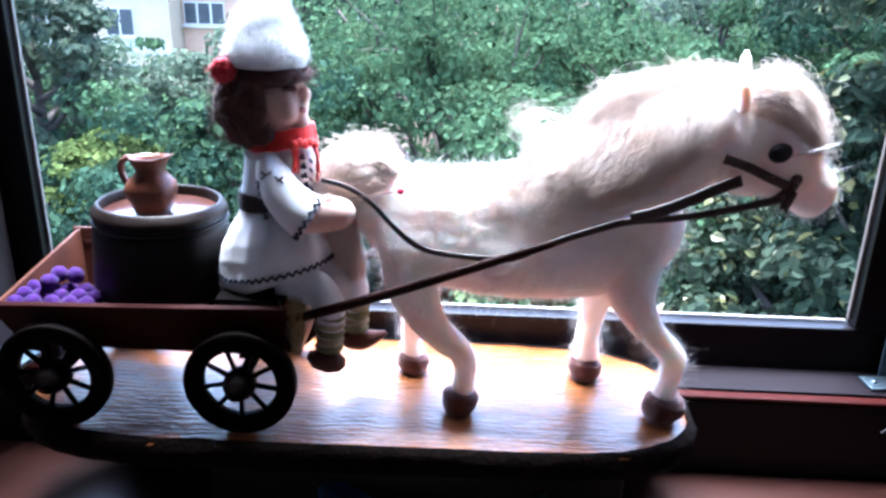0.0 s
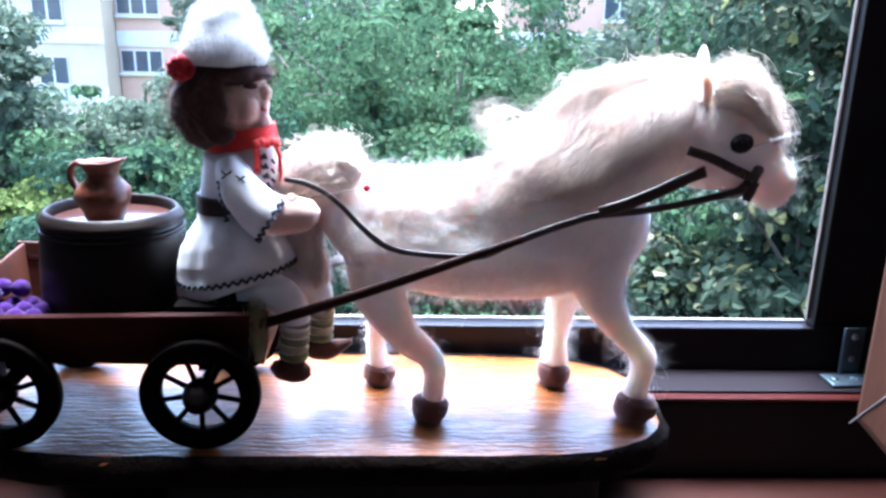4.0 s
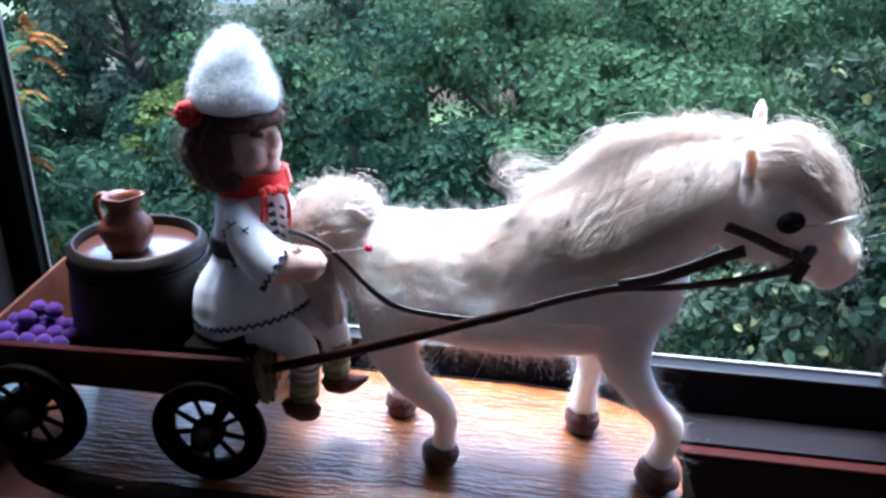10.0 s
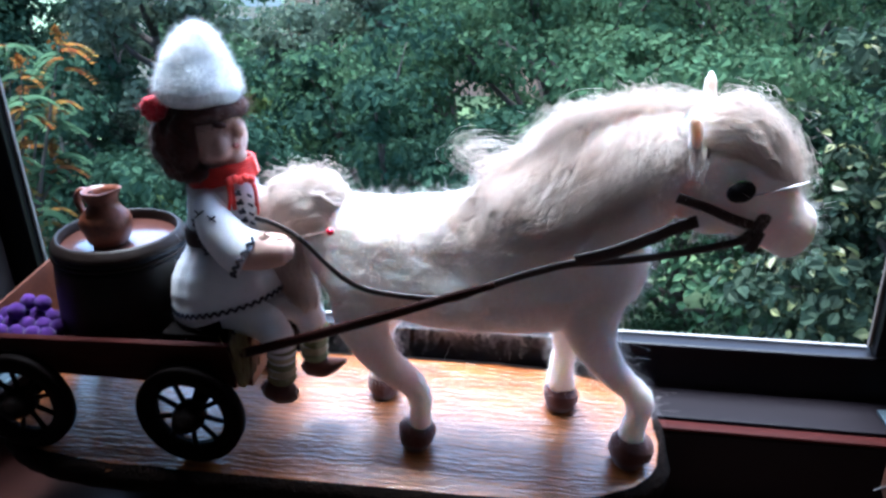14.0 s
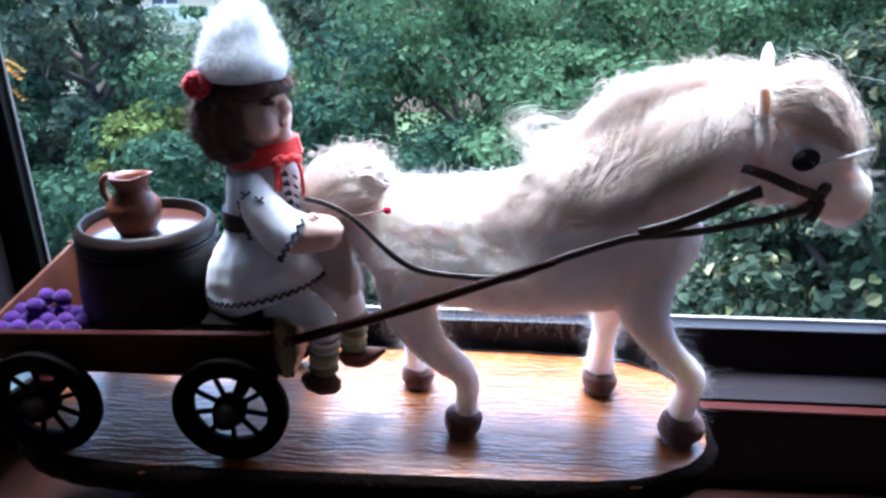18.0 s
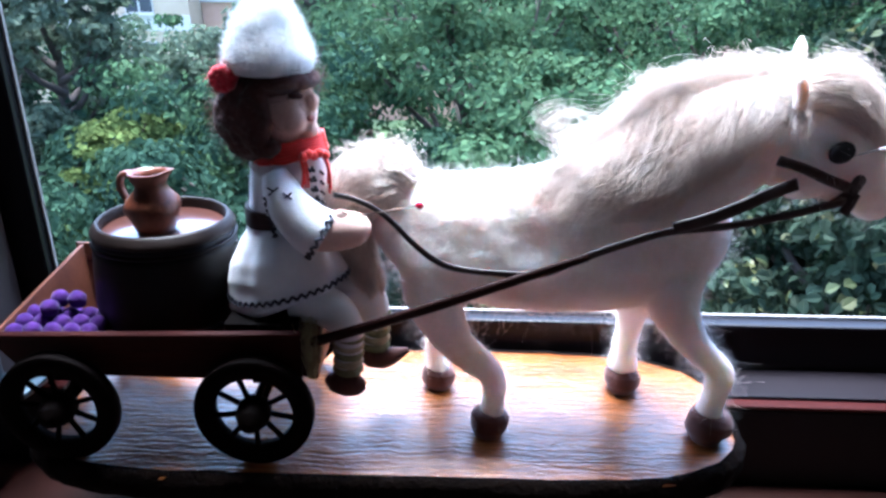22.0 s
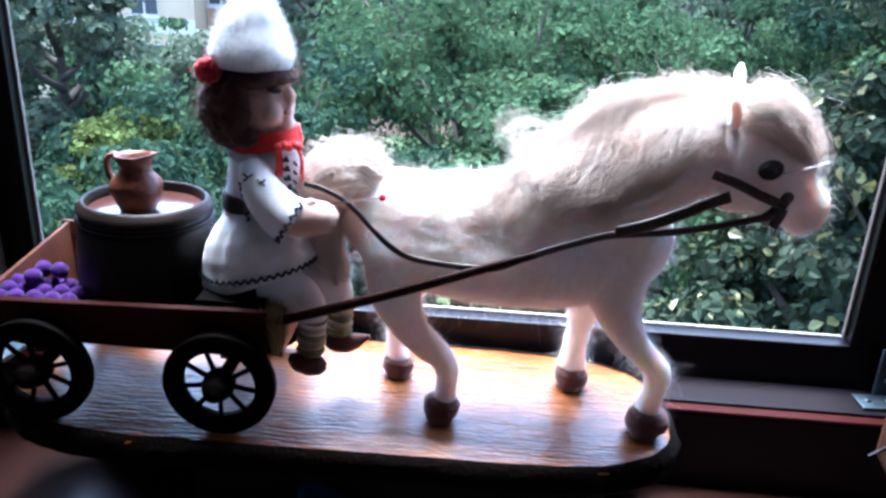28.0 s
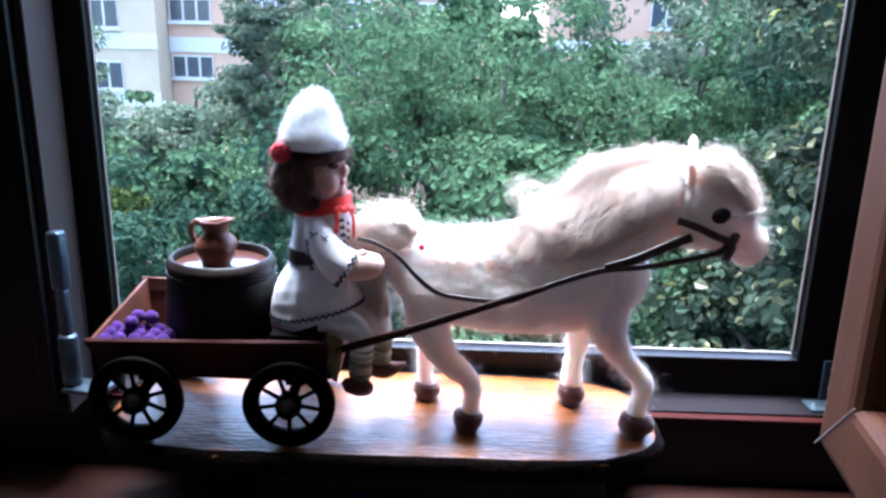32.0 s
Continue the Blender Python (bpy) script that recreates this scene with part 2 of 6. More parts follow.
MAT = {
    "wool": material("white_wool", (0.9, 0.845, 0.81), (0.84, 0.755, 0.70), rough=0.95, scale=70, fine=420, bump=0.45, depth=0.0012, sheen=0.5, sss=0.85, spec=0.1, reach=0.016),
    "mane": material("loose_mane_wool", (0.95, 0.89, 0.845), (0.89, 0.775, 0.70), rough=0.95, scale=60, fine=600, bump=0.6, sheen=0.4, sss=1.0, spec=0.1, reach=0.05, translucent=0.48),
    "ear": material("beige_felt", (0.72, 0.62, 0.56), (0.60, 0.50, 0.45), rough=0.95, scale=90, fine=900, bump=0.4, sheen=0.4, sss=0.9, reach=0.012, spec=0.1),
    "fibre": material("wool_fibre", (0.95, 0.90, 0.86), (0.88, 0.77, 0.70), rough=0.85, scale=38, fine=500, bump=0, sheen=0.5, rand=0.08, spec=0.2, translucent=0.62),
    "hoof": material("brown_felt_hoof", (0.0962, 0.0259, 0.0148), (0.0518, 0.01332, 0.00888), rough=0.85, bump=0.4, sheen=0.2),
    "black": material("black_felt", (0.006, 0.006, 0.008), rough=0.7, bump=0.3, spec=0.2),
    "leather": material("dark_brown_leather", (0.01865, 0.007992, 0.006394), (0.01066, 0.004795, 0.004262), rough=0.5, scale=120, fine=900, bump=0.3),
    "needle": material("steel_needle", (0.34, 0.34, 0.36), rough=0.32, metal=1.0, bump=0),
    "pinsteel": material("dark_pin_steel", (0.2, 0.14, 0.11), rough=0.4, metal=0.6, bump=0),
    "pinhead": material("red_pin_head", (0.75, 0.01, 0.05), (0.65, 0.01, 0.04), rough=0.2, bump=0),
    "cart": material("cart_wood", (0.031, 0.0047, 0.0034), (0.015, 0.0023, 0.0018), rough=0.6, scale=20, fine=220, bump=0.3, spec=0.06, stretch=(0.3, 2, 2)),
    # lighter copy of the cart wood, with the light on the inner faces painted in
    "inner": material("lit_cart_wood", (0.12, 0.038, 0.018), (0.065, 0.019, 0.009), rough=0.5, scale=20, fine=220, bump=0.3, spec=0.25, stretch=(0.3, 2, 2)),
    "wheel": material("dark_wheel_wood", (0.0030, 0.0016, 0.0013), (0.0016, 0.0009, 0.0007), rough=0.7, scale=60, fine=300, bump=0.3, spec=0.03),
    "shaft": material("shaft_wood", (0.01617, 0.00441, 0.003234), (0.00882, 0.002352, 0.001764), rough=0.5, scale=30, fine=260, bump=0.25, spec=0.1),
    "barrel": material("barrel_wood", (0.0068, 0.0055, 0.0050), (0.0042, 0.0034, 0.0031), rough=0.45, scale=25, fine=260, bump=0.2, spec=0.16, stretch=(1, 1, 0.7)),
    "rim": material("rim_wood", (0.013, 0.0075, 0.0055), (0.0065, 0.0038, 0.003), rough=0.48, scale=25, fine=260, bump=0.25, spec=0.16),
    "lid": material("lid_wood", (0.098, 0.038, 0.026), (0.058, 0.021, 0.015), rough=0.28, scale=18, fine=200, bump=0.25, coat=0.8, stretch=(0.5, 2.5, 1), depth=0.0012),
    "band": material("blue_black_band", (0.005328, 0.007459, 0.01385), (0.002664, 0.00373, 0.006926), rough=0.4, bump=0.15, metal=0.2, spec=0.25),
    "clay": material("terracotta_glaze", (0.17, 0.049, 0.022), (0.075, 0.021, 0.010), rough=0.38, scale=90, fine=450, bump=0.5, coat=0.12),
    "grape": material("purple_felt", (0.055, 0.016, 0.125), (0.03, 0.009, 0.075), rough=0.95, scale=150, fine=1200, bump=0.6, sheen=0.08, sss=0.1, spec=0.1),
    "cloth": material("white_felt_cloth", (0.76, 0.77, 0.79), (0.66, 0.67, 0.70), rough=0.9, scale=60, fine=900, bump=0.35, sheen=0.3, sss=0.2, spec=0.15),
    "hat": material("white_felt_hat", (0.78, 0.80, 0.82), (0.62, 0.65, 0.68), rough=0.95, scale=140, fine=900, bump=0.8, sheen=0.4, sss=0.2, spec=0.1),
    "skin": material("pink_felt", (0.68, 0.475, 0.40), (0.54, 0.345, 0.28), rough=0.9, scale=70, fine=900, bump=0.3, sheen=0.3, sss=0.2, spec=0.1),
    "hair": material("brown_wool_hair", (0.07866, 0.01968, 0.01384), (0.03238, 0.008436, 0.00629), rough=0.85, scale=90, fine=900, bump=0.6, sheen=0.2, translucent=0.3),
    "red": material("red_yarn", (0.8258, 0.03613, 0.02065), (0.671, 0.02065, 0.01548), rough=0.75, scale=200, fine=1200, bump=0.4, sheen=0.3),
    "wrap": material("cream_wool_wrap", (0.46, 0.41, 0.29), (0.30, 0.265, 0.165), rough=0.95, scale=200, fine=900, bump=0.5),
    "crimson": material("crimson_yarn", (0.60, 0.012, 0.035), (0.42, 0.008, 0.022), rough=0.85, scale=220, fine=1200, bump=0.5, sheen=0.3),
    # stile varnish with the sky light painted in as a lighter mauve
    "jamb": material("skylit_stile_varnish", (0.05, 0.036, 0.034), (0.033, 0.023, 0.021), rough=0.5, scale=12, fine=140, bump=0.12, spec=0.3, stretch=(1, 1, 0.2)),
    "lip": material("rose_felt", (0.34, 0.115, 0.095), rough=0.9, bump=0.2),
    "sock": material("olive_wool", (0.222, 0.2294, 0.1184), (0.148, 0.148, 0.074), rough=0.95, scale=200, fine=900, bump=0.5),
    "straw": material("dry_straw", (0.40, 0.34, 0.19), (0.26, 0.215, 0.11), rough=0.8, bump=0.2, rand=0.3, translucent=0.4),
    "thread": material("navy_thread", (0.02, 0.022, 0.04), rough=0.8, bump=0.2),
    "board": board_wood(),
    "bark": material("dark_bark", (0.005861, 0.003463, 0.002664), (0.002664, 0.001598, 0.001332), rough=1.0, scale=60, fine=260, bump=1.0, depth=0.004, spec=0.05),
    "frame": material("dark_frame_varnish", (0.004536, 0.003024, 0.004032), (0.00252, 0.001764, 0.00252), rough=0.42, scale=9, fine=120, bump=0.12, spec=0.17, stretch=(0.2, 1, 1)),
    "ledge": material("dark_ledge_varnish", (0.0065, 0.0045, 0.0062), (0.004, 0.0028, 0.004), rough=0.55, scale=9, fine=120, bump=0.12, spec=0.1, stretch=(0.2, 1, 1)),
    "sash": material("oak_sash_varnish", (0.066, 0.0245, 0.0115), (0.040, 0.0145, 0.007), rough=0.6, scale=10, fine=160, bump=0.15, spec=0.12, stretch=(2, 2, 0.25)),
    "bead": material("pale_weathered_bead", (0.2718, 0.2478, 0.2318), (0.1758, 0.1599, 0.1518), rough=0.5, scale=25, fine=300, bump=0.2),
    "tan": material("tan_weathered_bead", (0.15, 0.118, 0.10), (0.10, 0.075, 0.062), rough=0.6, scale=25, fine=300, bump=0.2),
    "steel": material("dull_zinc_steel", (0.10, 0.135, 0.16), (0.065, 0.09, 0.11), rough=0.45, metal=0.9, scale=60, bump=0.15),
    "table": material("dark_sill_wood", (0.03, 0.0095, 0.0065), (0.016, 0.005, 0.004), rough=0.3, scale=6, fine=90, bump=0.08, coat=0.22, stretch=(0.25, 2, 1)),
    "wall": material("warm_wall_paint", (0.42, 0.36, 0.33), (0.37, 0.31, 0.285), rough=0.85, scale=4, fine=120, bump=0.1),
    "ceil": material("ceiling_paint", (0.66, 0.64, 0.62), (0.61, 0.59, 0.57), rough=0.9, scale=3, fine=150, bump=0.1),
    "floor": material("floor_wood", (0.12, 0.06, 0.03), (0.078, 0.036, 0.018), rough=0.4, scale=5, fine=80, bump=0.1, stretch=(0.3, 2, 1)),
    # near-black so that the added block sinks into the shade below the board
    "block": material("shade_dark_block", (0.008, 0.006, 0.006), rough=0.7, scale=20, fine=200, bump=0.2),
    "blue": material("blue_plastic", (0.0111, 0.0814, 0.2442), (0.0074, 0.0666, 0.2072), rough=0.3, bump=0.05, sss=0.1),
    "green": material("green_plastic", (0.0222, 0.2664, 0.148), (0.0148, 0.222, 0.1184), rough=0.3, bump=0.05, sss=0.1),
    "grass": material("grass", (0.06, 0.1, 0.03), (0.03, 0.05, 0.016), rough=0.9, scale=0.4, fine=6, bump=0.3, depth=0.1),
    "trunk": material("tree_bark", (0.06, 0.045, 0.035), (0.03, 0.022, 0.018), rough=0.9, scale=3, fine=30, bump=0.6, depth=0.03),
    "leaf": material("acacia_leaf", (0.057, 0.096, 0.046), (0.020, 0.041, 0.021), rough=0.95, scale=0.8, fine=3, bump=0, spec=0.04, rand=0.16, translucent=0.35),
    "leaf_lime": material("lime_leaf", (0.07125, 0.09375, 0.027), (0.03, 0.0465, 0.015), rough=0.95, scale=0.8, fine=3, bump=0, spec=0.04, rand=0.16, translucent=0.35),
    "leaf_dark": material("dark_leaf", (0.027, 0.052, 0.029), (0.010, 0.022, 0.0155), rough=0.95, scale=0.8, fine=3, bump=0, spec=0.04, rand=0.16, translucent=0.3),
    "leaf_linden": material("linden_leaf", (0.034, 0.047, 0.027), (0.0125, 0.0225, 0.0155), rough=0.75, scale=1.1, fine=4, bump=0, spec=0.06, rand=0.3, translucent=0.3),
    # distant foliage: haze mixed into the leaf colour, paler and bluer
    "leaf_hazed": material("hazed_leaf", (0.07881, 0.1039, 0.06638), (0.03334, 0.04906, 0.0365), rough=0.9, scale=0.3, fine=2, bump=0, spec=0.1, rand=0.2, translucent=0.4),
    "bract": material("linden_bract", (0.17, 0.168, 0.065), (0.12, 0.122, 0.044), rough=0.5, scale=0.5, fine=4, bump=0, rand=0.3, translucent=0.35),
    "leaf_orange": material("sumac_leaf", (0.17, 0.055, 0.012), (0.05, 0.05, 0.014), rough=0.9, scale=1.4, fine=7, bump=0, rand=0.35, spec=0.04, translucent=0.35),
    "plaster": material("pale_block_wall", (0.50, 0.465, 0.415), (0.42, 0.39, 0.345), rough=0.85, scale=0.5, fine=5, bump=0.2, depth=0.01),
    "plaster_grey": material("grey_block_wall", (0.3526, 0.2734, 0.1947), (0.2991, 0.2296, 0.1637), rough=0.9, scale=0.8, fine=8, bump=0.3, depth=0.01),
    "terracotta": material("apricot_wall", (0.3925, 0.2354, 0.17), (0.3271, 0.1897, 0.1308), rough=0.85, scale=0.5, fine=5, bump=0.2, depth=0.01),
    "white": material("white_window_paint", (0.39, 0.37, 0.345), (0.34, 0.32, 0.30), rough=0.4, scale=5, bump=0.05),
    "darkglass": material("dark_window_glass", (0.05, 0.06, 0.07), (0.03, 0.035, 0.045), rough=0.08, scale=1, bump=0),
}
glass = bpy.data.materials.new("clear_glass")
glass.use_nodes = True
gb = glass.node_tree.nodes["Principled BSDF"]
gb.inputs["Transmission Weight"].default_value, gb.inputs["Roughness"].default_value = 1.0, 0.0
gb.inputs["IOR"].default_value = 1.45
MAT["glass"] = glass


# ---- mesh helpers ----
def part(name, bm, mat, parent=None, label="", smooth=True, recalc=True):
    """Links a bmesh as one mesh object, under parent."""
    if recalc:
        bmesh.ops.recalc_face_normals(bm, faces=bm.faces)
    me = bpy.data.meshes.new(name)
    bm.to_mesh(me)
    bm.free()
    for m in (mat if isinstance(mat, (list, tuple)) else [mat]):
        me.materials.append(MAT[m])
    if smooth:
        me.polygons.foreach_set("use_smooth", [True] * len(me.polygons))
    ob = new(name, me)
    ob.parent = parent
    if label:
        tagged(ob, label)
    return ob


def thing(name, m, label, category, group=""):
    """An Empty at a thing's base, for its parts."""
    ob = new(name)
    ob.empty_display_size = 0.02
    ob.matrix_world = m
    return tagged(ob, label, category, group)


def box(bm, lo, hi, bevel=0.0, m=None, seg=2):
    r = bmesh.ops.create_cube(bm, size=1.0)
    vs = r["verts"]
    c = [(a + b) / 2 for a, b in zip(lo, hi)]
    s = [b - a for a, b in zip(lo, hi)]
    for v in vs:
        v.co = Vector([v.co[i] * s[i] + c[i] for i in range(3)])
    if bevel:
        es = list({e for v in vs for e in v.link_edges})
        r = bmesh.ops.bevel(bm, geom=es, offset=bevel, segments=seg, profile=0.6, affect="EDGES")
        vs = list({v for f in r["faces"] for v in f.verts} | {v for v in vs if v.is_valid})
    if m is not None:
        bmesh.ops.transform(bm, matrix=m, verts=vs)
    return vs


def loft(bm, pts, radii, n=16, side=(0, 1, 0), mat=0, wob=0.0):
    """A closed tube through pts; each radius is a number or (across, in the plane)."""
    P = [Vector(p) for p in pts]
    S = Vector(side)
    rings = []
    for i, p in enumerate(P):
        t = (P[min(i + 1, len(P) - 1)] - P[max(i - 1, 0)]).normalized()
        s = (S - t * S.dot(t)).normalized()
        nn = t.cross(s)
        r = radii[i] if isinstance(radii[i], tuple) else (radii[i], radii[i])
        ring = []
        for k in range(n):
            a = 2 * math.pi * k / n
            w = 1 + wob * noise.noise(p * 90 + Vector((math.cos(a), math.sin(a), 0)) * 1.3)
            ring.append(bm.verts.new(p + s * math.cos(a) * r[0] * w + nn * math.sin(a) * r[1] * w))
        rings.append(ring)
    fs = []
    for a, b in zip(rings, rings[1:]):
        for k in range(n):
            fs.append(bm.faces.new((a[k], a[(k + 1) % n], b[(k + 1) % n], b[k])))
    fs.append(bm.faces.new(rings[0]))
    fs.append(bm.faces.new(list(reversed(rings[-1]))))
    for f in fs:
        f.material_index = mat
    return fs


def smooth_path(pts, k=6):
    """Catmull-Rom points through pts."""
    P = [Vector(p) for p in pts]
    P = [P[0] * 2 - P[1]] + P + [P[-1] * 2 - P[-2]]
    out = []
    for i in range(1, len(P) - 2):
        for j in range(k):
            t = j / k
            a, b, c, d = P[i - 1], P[i], P[i + 1], P[i + 2]
            out.append(0.5 * (2 * b + (c - a) * t + (2 * a - 5 * b + 4 * c - d) * t * t + (3 * b - a - 3 * c + d) * t ** 3))
    out.append(P[-2])
    return out


def spread(vals, k):
    """Radii eased along the points of smooth_path."""
    out = []
    for i in range(len(vals) - 1):
        for j in range(k):
            t = j / k
            a, b = vals[i], vals[i + 1]
            if isinstance(a, tuple):
                out.append(tuple(x + (y - x) * t for x, y in zip(a, b)))
            else:
                out.append(a + (b - a) * t)
    out.append(vals[-1])
    return out


def tube(bm, pts, radii, n=16, k=5, **kw):
    return loft(bm, smooth_path(pts, k), spread(radii, k), n, **kw)


def lathe(bm, profile, n=48, centre=(0, 0, 0), mat=0, closed=False):
    """A turned solid from (radius, height) pairs."""
    c = Vector(centre)
    rings = [[bm.verts.new(c + Vector((r * math.cos(2 * math.pi * k / n), r * math.sin(2 * math.pi * k / n), h))) for k in range(n)] for r, h in profile]
    fs = []
    pairs = list(zip(rings, rings[1:])) + ([(rings[-1], rings[0])] if closed else [])
    for a, b in pairs:
        for k in range(n):
            fs.append(bm.faces.new((a[k], a[(k + 1) % n], b[(k + 1) % n], b[k])))
    if not closed:
        fs.append(bm.faces.new(rings[0]))
        fs.append(bm.faces.new(list(reversed(rings[-1]))))
    for f in fs:
        f.material_index = mat
    return fs


def ball(bm, c, r, sub=2, mat=0, scale=(1, 1, 1)):
    res = bmesh.ops.create_icosphere(bm, subdivisions=sub, radius=1.0)
    for v in res["verts"]:
        v.co = Vector((c[0] + v.co.x * r * scale[0], c[1] + v.co.y * r * scale[1], c[2] + v.co.z * r * scale[2]))
    for f in {f for v in res["verts"] for f in v.link_faces}:
        f.material_index = mat


def from_arrays(name, verts, faces, mats, parent=None, label="", index=None, smooth=False):
    me = bpy.data.meshes.new(name)
    verts, faces = np.asarray(verts, np.float32), np.asarray(faces, np.int32)
    n, k = faces.shape
    me.vertices.add(len(verts))
    me.vertices.foreach_set("co", verts.ravel())
    me.loops.add(n * k)
    me.loops.foreach_set("vertex_index", faces.ravel())
    me.polygons.add(n)
    me.polygons.foreach_set("loop_start", np.arange(0, n * k, k, dtype=np.int32))
    for m in (mats if isinstance(mats, (list, tuple)) else [mats]):
        me.materials.append(MAT[m])
    if index is not None:
        me.polygons.foreach_set("material_index", np.asarray(index, np.int32))
    me.polygons.foreach_set("use_smooth", np.full(n, smooth))
    me.update(calc_edges=True)
    me.validate()
    ob = new(name, me)
    ob.parent = parent
    if label:
        tagged(ob, label)
    return ob


def strands(paths, width, rng, sides=3):
    """Tapered hairs: paths is (n, k, 3); returns verts and quads of thin prisms."""
    n, k, _ = paths.shape
    t = np.gradient(paths, axis=1)
    t /= np.linalg.norm(t, axis=2, keepdims=True) + 1e-12
    a = rng.normal(size=(n, 1, 3))
    s = np.cross(t, a)
    s /= np.linalg.norm(s, axis=2, keepdims=True) + 1e-12
    q = np.cross(t, s)
    w = (np.asarray(width).reshape(-1, 1, 1) * np.linspace(1, 0.25, k).reshape(1, k, 1))
    rings = [paths + w * (s * math.cos(2 * math.pi * i / sides) + q * math.sin(2 * math.pi * i / sides)) for i in range(sides)]
    v = np.stack(rings, axis=2).reshape(-1, 3)
    base = (np.arange(n) * k * sides)[:, None, None] + (np.arange(k - 1) * sides)[None, :, None]
    i = np.arange(sides)[None, None, :]
    j = (i + 1) % sides
    f = np.stack([base + i, base + j, base + j + sides, base + i + sides], axis=-1).reshape(-1, 4)
    return v, f


def ribbons(paths, width, rng):
    """Flat hairs, one face wide."""
    n, k, _ = paths.shape
    t = paths[:, -1] - paths[:, 0]
    s = np.cross(t, rng.normal(size=(n, 3)))
    s /= np.linalg.norm(s, axis=1, keepdims=True) + 1e-12
    w = np.asarray(width).reshape(-1, 1, 1) * np.linspace(1, 0.3, k).reshape(1, k, 1) * s[:, None]
    v = np.stack([paths - w, paths + w], axis=2).reshape(-1, 3)
    base = (np.arange(n) * k * 2)[:, None] + (np.arange(k - 1) * 2)[None]
    f = np.stack([base, base + 1, base + 3, base + 2], axis=-1).reshape(-1, 4)
    return v, f


def surface_points(ob, count, rng):
    """Random points and normals on a mesh."""
    me = ob.data
    me.calc_loop_triangles()
    tri = np.empty(len(me.loop_triangles) * 3, np.int32)
    me.loop_triangles.foreach_get("vertices", tri)
    co = np.empty(len(me.vertices) * 3, np.float32)
    me.vertices.foreach_get("co", co)
    co, tri = co.reshape(-1, 3), tri.reshape(-1, 3)
    a, b, c = co[tri[:, 0]], co[tri[:, 1]], co[tri[:, 2]]
    nn = np.cross(b - a, c - a)
    area = np.linalg.norm(nn, axis=1)
    pick = rng.choice(len(tri), count, p=area / area.sum())
    u, v = rng.random((2, count))
    flip = u + v > 1
    u[flip], v[flip] = 1 - u[flip], 1 - v[flip]
    p = a[pick] + (b - a)[pick] * u[:, None] + (c - a)[pick] * v[:, None]
    return p, nn[pick] / area[pick][:, None]


def melt(ob, voxel, rounds):
    """Joins overlapping closed forms into one skin and smooths it."""
    r = ob.modifiers.new("join", "REMESH")
    r.mode, r.voxel_size, r.use_smooth_shade = "VOXEL", voxel, True
    s = ob.modifiers.new("soften", "SMOOTH")
    s.factor, s.iterations = 0.5, rounds
    me = bpy.data.meshes.new_from_object(ob.evaluated_get(bpy.context.evaluated_depsgraph_get()))
    ob.modifiers.clear()
    ob.data = me


def fuzz(name, ob, count, length, width, rng, parent, mat="fibre", lay=(0, 0, 0), down=0.3):
    """Loose fibres that stand off a felted skin."""
    p, n = surface_points(ob, count, rng)
    L = length * (0.35 + rng.random(count) ** 2 * 1.3)[:, None]
    d = n * 0.7 + rng.normal(size=(count, 3)) * 0.55 + np.array(lay)
    d /= np.linalg.norm(d, axis=1, keepdims=True)
    curl = rng.normal(size=(count, 3)) * 0.5 + np.array((0, 0, -down))
    s = np.linspace(0, 1, 4)[None, :, None]
    paths = p[:, None] - n[:, None] * 0.0004 + d[:, None] * L[:, None] * s + curl[:, None] * L[:, None] * s ** 2
    v, f = ribbons(paths, np.full(count, width), rng)
    ob2 = from_arrays(name, v, f, mat, parent)
    return tagged(ob2, kind="stuff")


from mathutils.bvhtree import BVHTree

RNG = np.random.default_rng(7)
TOY = pose(0, 0, 0, 0, 1.2, 5.7) @ pose(0, 0, -0.012)       # top of the board, along the cart
WIN = pose(0.3275, 0.159, 0, 0, 0, 3.2)                      # lower corner of the window opening


# ---- structure: window wall, sill, room ----
def slab(name, lo, hi, mat, bevel=0.0, m=WIN, parent=None, label="", kind="structure", category=""):
    bm = bmesh.new()
    box(bm, lo, hi, bevel)
    ob = part(name, bm, mat, parent, smooth=False)
    if parent is None:
        ob.matrix_world = m
        tagged(ob, label, category, kind=kind)
    elif label:
        tagged(ob, label)
    return ob


TOP = 1.45
TABLE = -0.100
# room shell
slab("floor", (-2.6, -3.6, -0.95), (1.6, 0.0, -0.9), "floor", label="brown wooden floor of the room", category="floor")
slab("ceiling", (-2.6, -3.6, 1.85), (1.6, 0.0, 1.9), "ceil", label="off-white plastered ceiling", category="ceiling")
slab("wall_south", (-2.6, -2.5, -0.9), (1.6, -2.4, 1.85), "wall", label="warm beige painted wall behind the camera", category="wall")
slab("wall_west", (-2.7, -3.6, -0.9), (-2.6, 0.0, 1.85), "wall", label="warm beige painted side wall", category="wall")
slab("wall_east", (1.6, -3.6, -0.9), (1.7, 0.0, 1.85), "wall", label="warm beige painted side wall", category="wall")
wall = tagged(new("wall_north"), "beige wall around the window opening", "wall", kind="structure")
wall.matrix_world = WIN
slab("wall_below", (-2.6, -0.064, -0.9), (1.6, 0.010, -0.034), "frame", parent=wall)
slab("wall_above", (-2.6, -0.02, TOP + 0.06), (1.6, 0.03, 1.85), "wall", parent=wall)
slab("wall_beside", (0.075, -0.02, -0.034), (1.6, 0.012, TOP + 0.06), "wall", parent=wall)
slab("wall_beside", (-2.6, -0.06, -0.034), (-1.31, 0.012, TOP + 0.06), "wall", parent=wall)

